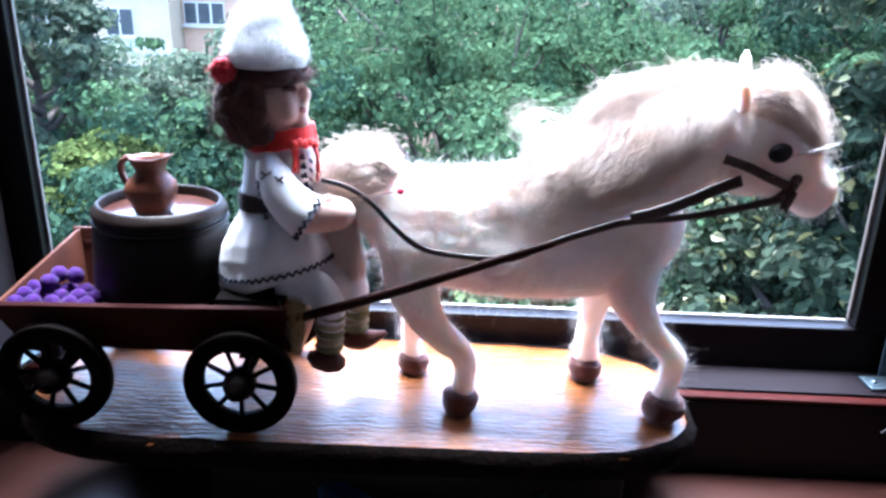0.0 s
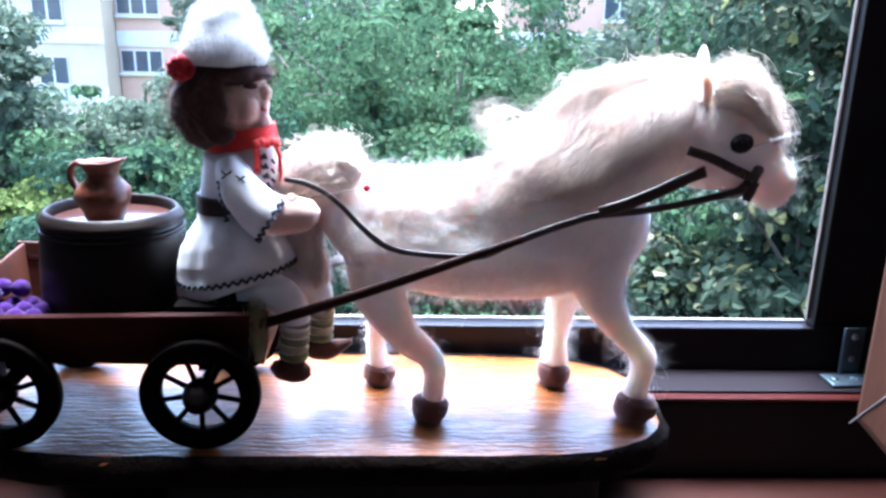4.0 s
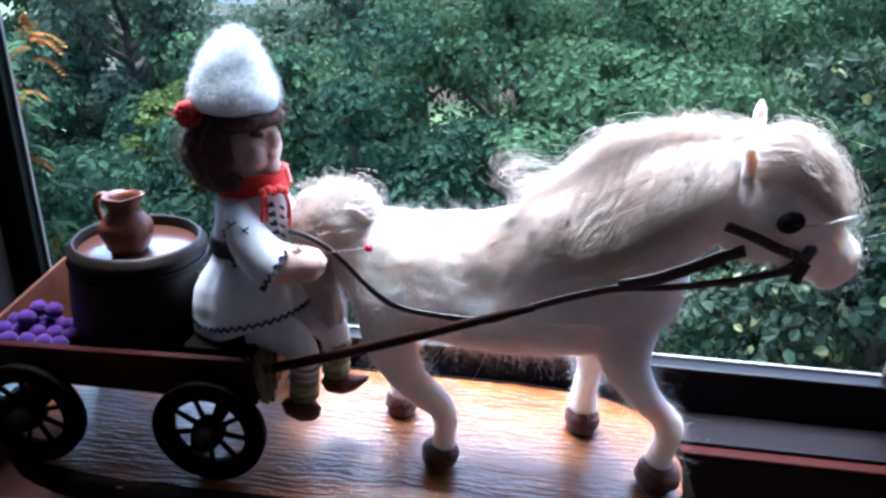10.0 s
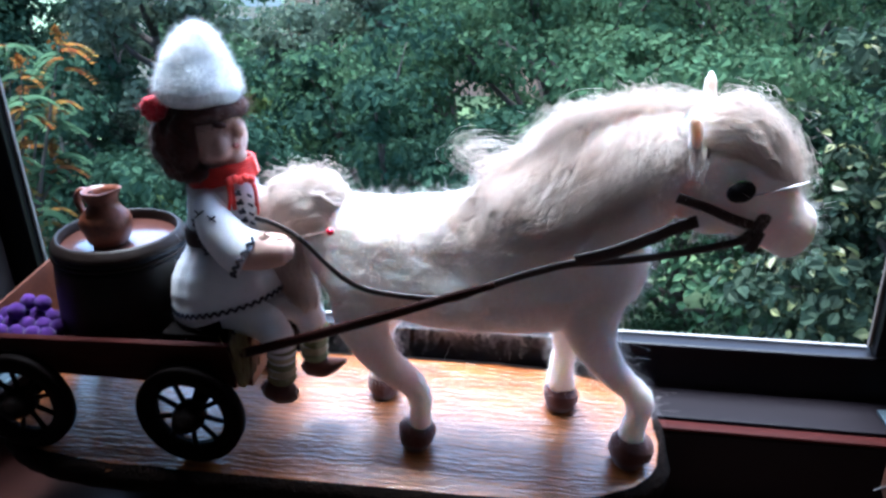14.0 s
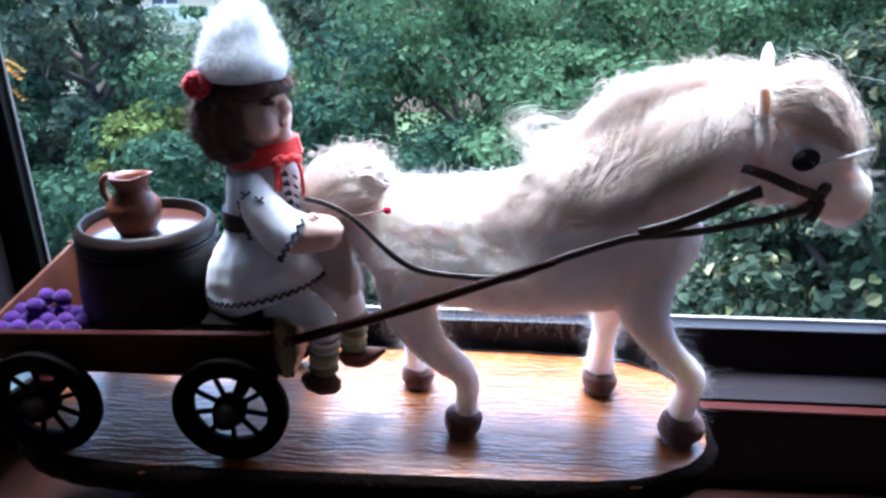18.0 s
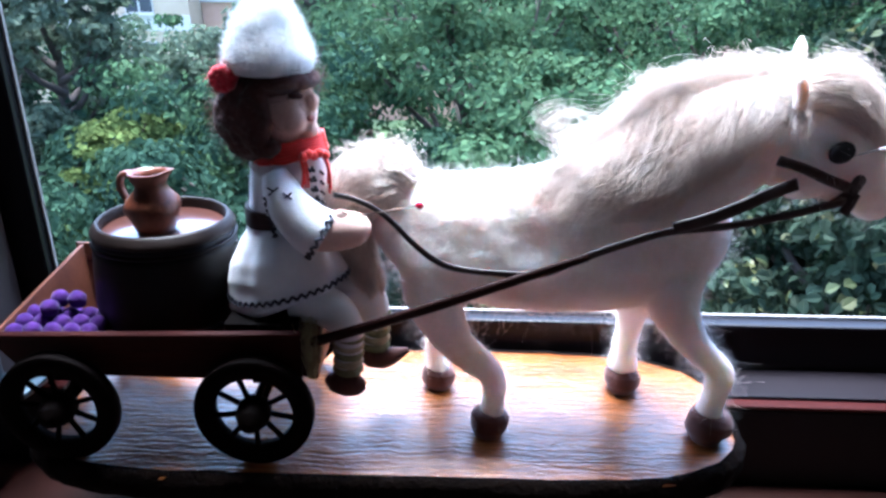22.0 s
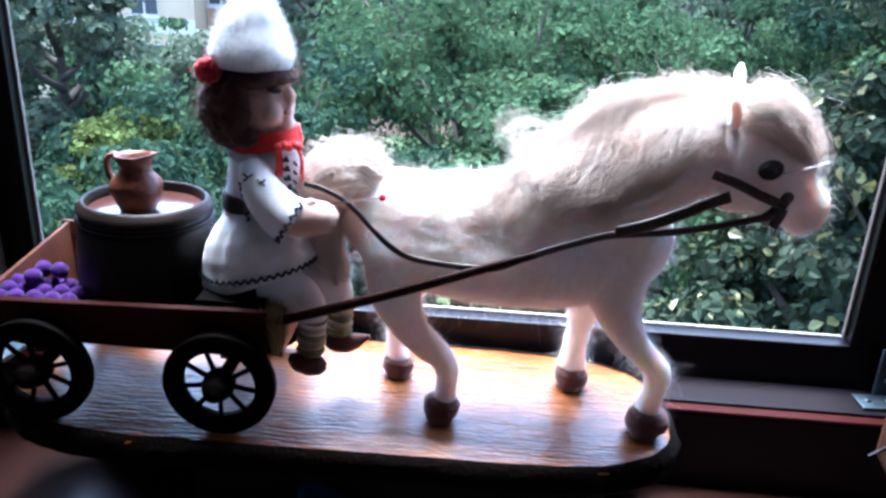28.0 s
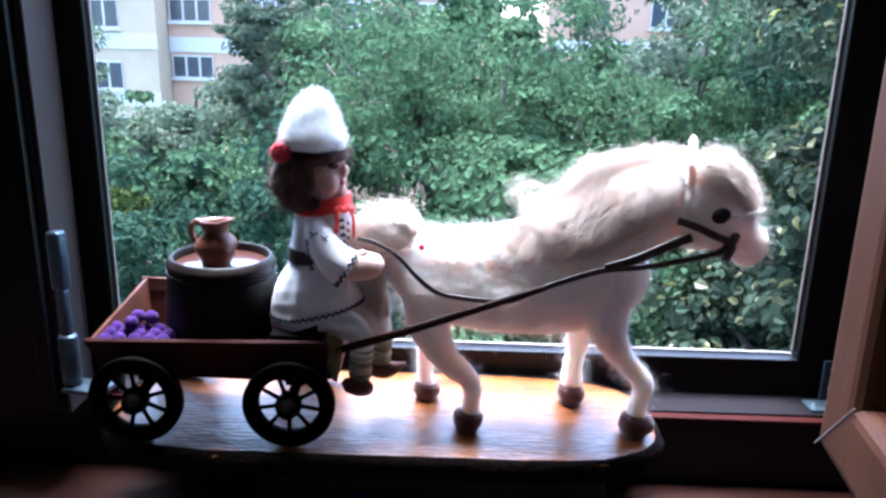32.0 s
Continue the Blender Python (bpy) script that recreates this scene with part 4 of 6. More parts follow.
    tube(bm, [(0.166, 0.014, 0.228), (0.178, 0.011, 0.2310), (0.193, 0.0095, 0.2320), (0.206, 0.0095, 0.2260), (0.2165, 0.010, 0.2155), (0.2250, 0.011, 0.2060), (0.2330, 0.012, 0.1985)],
         [(0.012, 0.008), (0.0185, 0.0130), (0.0195, 0.0155), (0.0180, 0.0145), (0.0150, 0.0115), (0.0100, 0.0075), (0.003, 0.002)], 28, 6, side=S)
    for q in bm.verts:
        along = Vector((q.co.x * 0.3 + q.co.z * 0.3, q.co.y, q.co.x * 0.8 + q.co.z * 0.8))
        q.co += (q.co - Vector((0.200, 0.012, 0.215))).normalized() * (0.0030 * noise.noise(along * 120) + 0.0016 * noise.noise(along * 300))
    fore = part("forelock", bm, "mane", ob, "cream wool forelock over the brow")
    tree2 = skin(fore)
    pts, _ = surface_points(fore, 20000, rng)
    pts = [p for p in pts if p[0] > 0.174]

    def brow(q):
        t = min(1.0, max(0.0, (q.x - 0.185) / 0.035))
        w = 0.5 * noise.noise(q * 60) + 0.3 * noise.noise(q * 140)
        return (0.95 - 0.35 * t, -0.1 + 0.5 * w, -0.12 - 0.75 * t + 0.4 * w)
    F1 = combed(tree2, pts, brow, 4200, 0.026, 0.006, 0.5, k=9)
    F2 = locks([(0.190, 0.004, 0.247), (0.206, 0.008, 0.241), (0.220, 0.010, 0.225), (0.229, 0.012, 0.210)], [(0.8, -0.25, 0.10), (0.75, -0.1, -0.35), (0.55, 0.0, -0.75), (0.35, 0, -0.95)], 1500, 0.016, 0.005, 0.004, 90, grav=0.45, k=9)
    v, f = strands(np.concatenate([F1, F2]), 0.00011, rng)
    B2 = F1[::14]
    v1, f1 = strands(B2, 0.0005 + 0.0006 * rng.random(len(B2)), rng, 6)
    v, f = np.concatenate([v, v1]), np.concatenate([f, f1 + len(v)])
    tagged(from_arrays("forelock_locks", v, f, "fibre", ob, "loose curls of the forelock", smooth=True), kind="stuff")
    # white wisp under the near ear and one loose curl above the withers
    w = locks([(0.1725, -0.0135, 0.2255), (0.1755, -0.0140, 0.2235)], [(0.05, -0.12, -0.5), (0.1, -0.12, -0.5)], 90, 0.011, 0.0012, 0.002, 6, grav=0.3)
    a = np.linspace(0.2, 6.6, 26)
    loops = []
    for i in range(80):
        r = (0.008 + 0.010 * rng.random()) * (1 - 0.04 * a)
        cx, cz = 0.060 + rng.normal() * 0.005, 0.2065 + rng.normal() * 0.0035
        p = np.stack([cx - 0.004 + r * 1.25 * np.cos(a + 0.4 * rng.random()), np.full_like(a, 0.03) + rng.normal() * 0.003 + 0.002 * np.sin(a * 2), cz + r * 0.62 * np.sin(a)], -1)
        loops.append(p[int(rng.integers(0, 6)):][:18])
    v1, f1 = strands(w, 0.0003, rng)
    v2, f2 = strands(np.array(loops), 0.00005, rng)
    tagged(from_arrays("loose_curls", np.concatenate([v1, v2]), np.concatenate([f1, f2 + len(v1)]), "fibre", ob, "loose curls of wool", smooth=True), kind="stuff")

    # tail: a wide bunched tuft over the rump, then long locks falling
    bm = bmesh.new()
    ball(bm, (-0.0615, 0.031, 0.1660), 0.0215, 4, scale=(1.25, 0.85, 0.88))
    ball(bm, (-0.0470, 0.031, 0.1745), 0.0135, 3, scale=(1.0, 1.1, 0.95))
    ball(bm, (-0.0790, 0.031, 0.1610), 0.0130, 3, scale=(1.0, 1.1, 1.2))
    tube(bm, [(-0.034, 0.033, 0.160), (-0.048, 0.032, 0.172), (-0.066, 0.031, 0.166), (-0.0765, 0.031, 0.148), (-0.0755, 0.031, 0.125), (-0.0690, 0.032, 0.100), (-0.0610, 0.033, 0.076)],
         [(0.008, 0.008), (0.012, 0.012), (0.014, 0.014), (0.013, 0.0125), (0.012, 0.0115), (0.009, 0.0085), (0.002, 0.002)], 16, 4, side=S, wob=0.4)
    core = part("tail", bm, "mane", ob, "thick cream wool tail")
    melt(core, 0.002, 4)
    bm = bmesh.new()
    bm.from_mesh(core.data)
    bm.normal_update()
    for v in bm.verts:
        v.co += v.normal * (0.0026 * noise.noise(v.co * 75) + 0.0014 * noise.noise(v.co * 200))
    bm.to_mesh(core.data)
    bm.free()
    fuzz("fuzz", core, 5000, 0.006, 0.00006, RNG, ob)
    tree3 = skin(core)
    pts, _ = surface_points(core, 20000, rng)

    def swirl(q):
        w = 0.55 * noise.noise(q * 50) + 0.45 * noise.noise(q * 120)
        if q.z < 0.145:
            return (0.18 + 0.35 * w, 0.1 * w, -1.0)
        return (-(q.z - 0.150) * 30 - 0.15, 0.6 * w, (q.x + 0.052) * 30 + 0.8 * w)
    T1 = combed(tree3, pts, swirl, 6500, 0.032, 0.006, 0.55, k=10)
    T2 = locks([(-0.040, 0.030, 0.185), (-0.055, 0.029, 0.186), (-0.070, 0.029, 0.182), (-0.084, 0.029, 0.170)], [(-0.3, -0.2, 0.4), (-0.6, -0.2, 0.3), (-0.7, -0.2, 0.1), (-0.5, -0.2, -0.6)], 1300, 0.014, 0.005, 0.004, 80, grav=0.4, k=9)
    v, f = strands(np.concatenate([T1[:, :9], T2]), 0.00012, rng)
    B3 = T1[::18, :9]
    v1, f1 = strands(B3, 0.0007 + 0.0008 * rng.random(len(B3)), rng, 6)
    v, f = np.concatenate([v, v1]), np.concatenate([f, f1 + len(v)])
    tagged(from_arrays("tail_locks", v, f, "fibre", ob, "long cream wool tail hair", smooth=True), kind="stuff")
    return ob


horse()


# ---- harness ----
def strap(bm, pts, wide, thin=0.0007, k=6, side=(0, 1, 0)):
    w = wide if isinstance(wide, list) else [wide] * len(pts)
    tube(bm, pts, [(thin, x) for x in w], 8, k, side=side)


harness = thing("horse_harness", TOY, "dark brown leather bridle and reins on the felt horse", "harness")
bm = bmesh.new()
strap(bm, [(-0.0825, -0.0045, 0.171), (-0.070, -0.008, 0.1695), (-0.057, -0.010, 0.164), (-0.047, -0.011, 0.156), (-0.038, -0.011, 0.1462), (-0.026, -0.0102, 0.1352), (-0.013, -0.0095, 0.1285), (0.010, -0.0102, 0.1258), (0.038, -0.0108, 0.1256),
           (0.056, -0.0105, 0.133), (0.074, -0.0108, 0.141), (0.095, -0.011, 0.149), (0.113, -0.0115, 0.1545), (0.144, -0.013, 0.159), (0.178, -0.012, 0.166), (0.209, -0.0085, 0.1735)], [0.0017] * 5 + [0.0020] * 3 + [0.0025] * 8)
part("rein", bm, "leather", harness, "near leather rein, slack over the flank")
bm = bmesh.new()
strap(bm, [(0.113, -0.0125, 0.1565), (0.130, -0.0150, 0.163), (0.148, -0.0150, 0.171), (0.165, -0.0142, 0.1795), (0.178, -0.013, 0.1845)], 0.0039)
part("throat_strap", bm, "leather", harness)
bm = bmesh.new()
strap(bm, [(0.166, -0.0105, 0.197), (0.180, -0.0125, 0.193), (0.194, -0.0118, 0.187), (0.209, -0.0085, 0.181)], 0.0031)
part("cheek_strap", bm, "leather", harness)
bm = bmesh.new()
pts = []
for i in range(25):
    a = math.pi * 2 * i / 24
    pts.append((0.2125 + 0.0095 * math.sin(a) * 0.9, 0.0115 - 0.0195 * math.cos(a), 0.1815 + 0.0165 * math.sin(a)))
loft(bm, pts[:-1] + [pts[0]], [(0.0038, 0.0011)] * 25, 8, side=(0.8, 0, -0.6))
part("noseband", bm, "leather", harness)
bm = bmesh.new()
strap(bm, [(0.213, -0.0085, 0.178), (0.211, -0.0088, 0.172), (0.2085, -0.0088, 0.1655)], 0.0034)
part("rein_tab", bm, "leather", harness)

# ---- pins ----
pin = thing("sewing_pin", TOY, "thin steel pin with a round red head stuck in the rump", "pin")
bm = bmesh.new()
loft(bm, [(-0.0655, -0.0165, 0.1625), (-0.0325, -0.0158, 0.1690)], [0.0004, 0.0004], 8)
part("shaft", bm, "pinsteel", pin)
bm = bmesh.new()
ball(bm, (-0.0319, -0.0158, 0.1692), 0.0024, 3)
part("head", bm, "pinhead", pin, "round red plastic head")
bm = bmesh.new()
loft(bm, [(0.2050, -0.0140, 0.2010), (0.216, -0.0175, 0.2056), (0.2300, -0.0185, 0.2108), (0.2312, -0.0186, 0.2112)], [0.0003, 0.0004, 0.0006, 0.0004], 8)
nd = part("felting_needle", bm, "needle")
nd.matrix_world = TOY
tagged(nd, "thin steel needle stuck in the head of the felt horse", "needle")


# ---- cart ----
def wheel(parent, u, v, w, r=0.037, turned=30):
    c = Vector((u, v, w))

    def turn(bm):
        bmesh.ops.transform(bm, matrix=Matrix.Translation(c) @ Matrix.Rotation(radians(90), 4, "X"), verts=bm.verts)
    bm = bmesh.new()
    lathe(bm, [(r - 0.0125, -0.004), (r - 0.001, -0.0045), (r, -0.0035), (r, 0.0035), (r - 0.001, 0.0045), (r - 0.0125, 0.004)], 64, closed=True)
    turn(bm)
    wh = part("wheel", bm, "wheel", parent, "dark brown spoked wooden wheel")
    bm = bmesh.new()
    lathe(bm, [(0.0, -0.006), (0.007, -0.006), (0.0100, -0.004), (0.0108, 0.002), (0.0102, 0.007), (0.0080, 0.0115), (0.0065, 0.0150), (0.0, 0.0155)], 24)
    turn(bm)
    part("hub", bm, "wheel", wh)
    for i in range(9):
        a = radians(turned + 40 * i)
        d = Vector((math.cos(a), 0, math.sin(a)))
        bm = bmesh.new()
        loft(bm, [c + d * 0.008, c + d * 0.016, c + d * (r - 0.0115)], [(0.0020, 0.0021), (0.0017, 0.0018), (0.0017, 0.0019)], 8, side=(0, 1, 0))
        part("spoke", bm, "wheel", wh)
    return wh


def cart():
    ob = thing("toy_cart", TOY, "small reddish brown wooden horse cart with four spoked wheels", "toy cart")
    u0, u1 = -0.296, -0.103
    nb, nt, fb, ft = -0.010, -0.024, 0.080, 0.0915
    zb, zn, zf = 0.050, 0.087, 0.0995

    def plank(name, quad, thick, label="", mat="cart"):
        """A plank from its outer face's four corners, thickened inwards, edges rounded."""
        q = [Vector(p) for p in quad]
        nrm = (q[1] - q[0]).cross(q[3] - q[0]).normalized() * thick
        bm = bmesh.new()
        a = [bm.verts.new(p) for p in q]
        b = [bm.verts.new(p + nrm) for p in q]
        bm.faces.new(a)
        bm.faces.new(list(reversed(b)))
        for i in range(4):
            j = (i + 1) % 4
            bm.faces.new((a[i], b[i], b[j], a[j]))
        bmesh.ops.recalc_face_normals(bm, faces=bm.faces)
        bmesh.ops.bevel(bm, geom=bm.edges[:], offset=0.0007, segments=2, profile=0.5, affect="EDGES")
        return part(name, bm, mat, ob, label, smooth=False)

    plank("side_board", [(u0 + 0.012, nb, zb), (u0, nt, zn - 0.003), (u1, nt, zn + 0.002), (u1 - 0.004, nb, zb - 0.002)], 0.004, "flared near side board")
    # far, tail and front boards take the lit copy; the backlit near board stays dark
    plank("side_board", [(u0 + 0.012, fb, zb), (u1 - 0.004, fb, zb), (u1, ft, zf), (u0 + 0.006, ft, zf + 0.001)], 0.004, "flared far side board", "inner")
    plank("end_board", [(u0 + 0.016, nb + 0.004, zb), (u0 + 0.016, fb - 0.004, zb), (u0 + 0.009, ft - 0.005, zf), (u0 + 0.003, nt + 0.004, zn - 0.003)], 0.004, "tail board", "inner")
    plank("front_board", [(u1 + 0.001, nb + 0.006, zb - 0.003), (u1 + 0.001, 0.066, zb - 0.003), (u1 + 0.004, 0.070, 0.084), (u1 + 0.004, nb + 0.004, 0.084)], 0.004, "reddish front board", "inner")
    plank("floor_board", [(u0 + 0.014, nb + 0.003, zb), (u1, nb + 0.003, zb), (u1, fb - 0.003, zb), (u0 + 0.014, fb - 0.003, zb)], 0.004)
    # seat borrows the near-black wheel wood to paint in the barrel's shadow
    plank("seat_board", [(-0.151, nt + 0.008, 0.0865), (-0.106, nt + 0.008, 0.0865), (-0.106, ft - 0.008, 0.0865), (-0.151, ft - 0.008, 0.0865)], 0.005, "seat plank, coloured near-black for the barrel's shadow", "wheel")
    plank("rim_slat", [(u0 + 0.012, ft - 0.006, zf - 0.012), (u1 - 0.02, ft - 0.006, zf - 0.012), (u1 - 0.02, ft - 0.0045, zf - 0.008), (u0 + 0.012, ft - 0.0045, zf - 0.008)], 0.002)
    for u in (-0.256, -0.134):
        bm = bmesh.new()
        loft(bm, [(u, -0.030, 0.037), (u, 0.096, 0.037)], [0.0045, 0.0045], 12, side=(1, 0, 0))
        part("axle", bm, "wheel", ob)
        bm = bmesh.new()
        box(bm, (u - 0.008, 0.0, 0.040), (u + 0.008, 0.062, 0.0505), 0.001)
        part("bolster", bm, "wheel", ob)
        for v in (-0.0265, 0.092):
            wheel(ob, u, v, 0.037, turned=30 if u > -0.2 else 17)
    # shafts to the horse, near one crossing the flank
    for v, e in ((-0.016, -0.0125), (0.078, 0.074)):
        bm = bmesh.new()
        tube(bm, [(-0.108, v, 0.0765), (-0.063, v + (e - v) * 0.4, 0.091), (-0.012, v + (e - v) * 0.7, 0.109), (0.038, e, 0.1275), (0.066, e, 0.138)],
             [(0.0020, 0.0034), (0.0020, 0.0036), (0.0019, 0.0035), (0.0018, 0.0031), (0.0014, 0.0025)], 10, 5)
        part("shaft", bm, "shaft", ob, "reddish brown wooden shaft")
    return ob


cart()

# straw bundle beside the seat
st = thing("straw_bundle", TOY, "bundle of greenish dry straw at the front of the cart", "straw")
rng = np.random.default_rng(5)
n = 280
x0 = -0.1015 + 0.005 * rng.random(n)
y0 = -0.018 + 0.026 * rng.random(n) ** 1.5
z0 = 0.055 + 0.006 * rng.random(n)
s = np.linspace(0, 1, 4)[None, :, None]
d = np.stack([rng.normal(size=n) * 0.0030 - 0.0015, rng.normal(size=n) * 0.004, 0.024 + 0.012 * rng.random(n)], -1)
paths = np.stack([x0, y0, z0], -1)[:, None] + d[:, None] * s
v, f = strands(paths, 0.0005, rng)
tagged(from_arrays("straw", v, f, "straw", st, smooth=True), kind="stuff")

# ---- barrel, jug, grapes ----
def barrel():
    cu, cv, z0, z1 = -0.2010, 0.0365, 0.0545, 0.1275
    ob = thing("barrel", TOY @ pose(cu, cv, 0), "squat dark wooden barrel with blue-black hoops and a glossy reddish lid", "barrel")
    H = z1 - z0

    def rad(t):
        return float(np.interp(t, [0, 0.25, 0.5, 0.75, 1.0], [0.0455, 0.0470, 0.0474, 0.0464, 0.0446]))
    bm = bmesh.new()
    lathe(bm, [(rad(k / 16), z0 + H * k / 16) for k in range(17)] + [(rad(k / 16) - 0.005, z0 + H * k / 16) for k in range(16, -1, -1)], 72, closed=True)
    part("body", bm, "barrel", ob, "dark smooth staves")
    for t, h in ((0.12, 0.006), (0.30, 0.005)):
        bm = bmesh.new()
        za, zb = t - h / H / 2, t + h / H / 2
        lathe(bm, [(rad(za) - 0.001, z0 + H * za), (rad(za) + 0.0011, z0 + H * za), (rad(zb) + 0.0011, z0 + H * zb), (rad(zb) - 0.001, z0 + H * zb)], 64, closed=True)
        part("hoop", bm, "band", ob, "blue-black hoop")
    # narrow lip, blue-black hoop in the groove, then the sloping rim
    bm = bmesh.new()
    lathe(bm, [(0.0405, z1 + 0.0002), (0.0452, z1 + 0.0002), (0.0460, z1 + 0.0014), (0.0454, z1 + 0.0024), (0.0405, z1 + 0.0024)], 64, closed=True)
    part("lip", bm, "rim", ob, "thin brown lip")
    bm = bmesh.new()
    lathe(bm, [(0.0400, z1 + 0.0026), (0.0444, z1 + 0.0026), (0.0446, z1 + 0.0062), (0.0400, z1 + 0.0062)], 64, closed=True)
    part("hoop", bm, "band", ob, "blue-black hoop")
    bm = bmesh.new()
    lathe(bm, [(0.0388, z1 + 0.003), (0.0397, z1 + 0.003), (0.0396, z1 + 0.0064), (0.0452, z1 + 0.0064), (0.0455, z1 + 0.0076), (0.0442, z1 + 0.0100), (0.0422, z1 + 0.0126), (0.0408, z1 + 0.0141), (0.0398, z1 + 0.0141), (0.0392, z1 + 0.0134)], 64, closed=True)
    for q in bm.verts:
        q.co += Vector((q.co.x, q.co.y, 0)).normalized() * 0.0005 * noise.noise(q.co * 120)
    part("rim", bm, "rim", ob, "broad sloping brown rim")
    bm = bmesh.new()
    lathe(bm, [(0.0, z1 + 0.003), (0.0387, z1 + 0.003), (0.0387, z1 + 0.0066), (0.038, z1 + 0.0071), (0.0, z1 + 0.0072)], 64)
    part("lid", bm, "lid", ob, "glossy lacquered lid")
    return z1 + 0.0072


LIDTOP = barrel()


def jug(z):
    ob = thing("clay_jug", TOY @ pose(-0.2025, 0.0270, z, 0, 0, -14), "small terracotta jug with handle and pouring lip, standing on the barrel", "jug")
    bm = bmesh.new()
    prof = [(0.0, 0.0), (0.0100, 0.0), (0.0114, 0.001), (0.0146, 0.006), (0.0164, 0.0130), (0.0164, 0.0170), (0.0148, 0.0220), (0.0118, 0.0265), (0.0102, 0.0295), (0.0101, 0.0320), (0.0110, 0.0355), (0.0122, 0.0380), (0.0123, 0.0390), (0.0114, 0.0392), (0.0096, 0.0350), (0.0086, 0.0315), (0.0092, 0.0285), (0.0125, 0.0230), (0.0, 0.0190)]
    lathe(bm, prof, 40)
    for v in bm.verts:
        if v.co.z > 0.0325 and v.co.x > 0.0:
            k = (v.co.z - 0.0325) / 0.0067
            a = abs(math.atan2(v.co.y, v.co.x))
            pull = max(0.0, 1 - a / 0.95) * k
            v.co.x += 0.0062 * pull
            v.co.z += 0.0036 * pull
        v.co += Vector((1, 1, 0.3)) * 0.0020 * noise.noise(v.co * 85)
    part("jug_body", bm, "clay", ob)
    bm = bmesh.new()
    tube(bm, [(-0.0100, 0, 0.0350), (-0.0160, 0, 0.0368), (-0.0212, 0, 0.0330), (-0.0222, 0, 0.0268), (-0.0190, 0, 0.0196), (-0.0148, 0, 0.0150)],
         [(0.0032, 0.0022), (0.0031, 0.0021), (0.0030, 0.0021), (0.0029, 0.0021), (0.0028, 0.0021), (0.0031, 0.0023)], 12, 5)
    part("handle", bm, "clay", ob)


jug(LIDTOP)

grape0 = None
rg = random.Random(12)
spots = []
for lay, (n0, n1) in enumerate(((5, 4), (5, 4), (5, 3), (4, 3))):
    for i in range(n0):
        for j in range(n1):
            if lay == 3 and rg.random() < 0.45:
                continue
            spots.append((-0.2845 + 0.0118 * i + 0.0055 * (lay % 2) + 0.0012 * rg.random(), -0.0085 + 0.0120 * j + 0.004 * (lay % 2) - 0.002 * lay + 0.0012 * rg.random(), 0.0100 * lay + 0.001 * rg.random()))
base_z = 0.0605
for i, (u, v, z) in enumerate(spots):
    if grape0 is None:
        bm = bmesh.new()
        ball(bm, (0, 0, 0), 0.0058, 3)
        for q in bm.verts:
            q.co += q.co.normalized() * 0.0005 * noise.noise(q.co * 300)
        grape0 = part("felt_grape", bm, "grape")
        tagged(grape0, "round purple felt grape in the cart", "felt ball", "bunch of felt grapes")
        grape0.matrix_world = TOY @ pose(u, v, base_z + z)
    else:
        copy_thing(grape0, TOY @ pose(u, v, base_z + z, 37 * i, 51 * i, 23 * i))


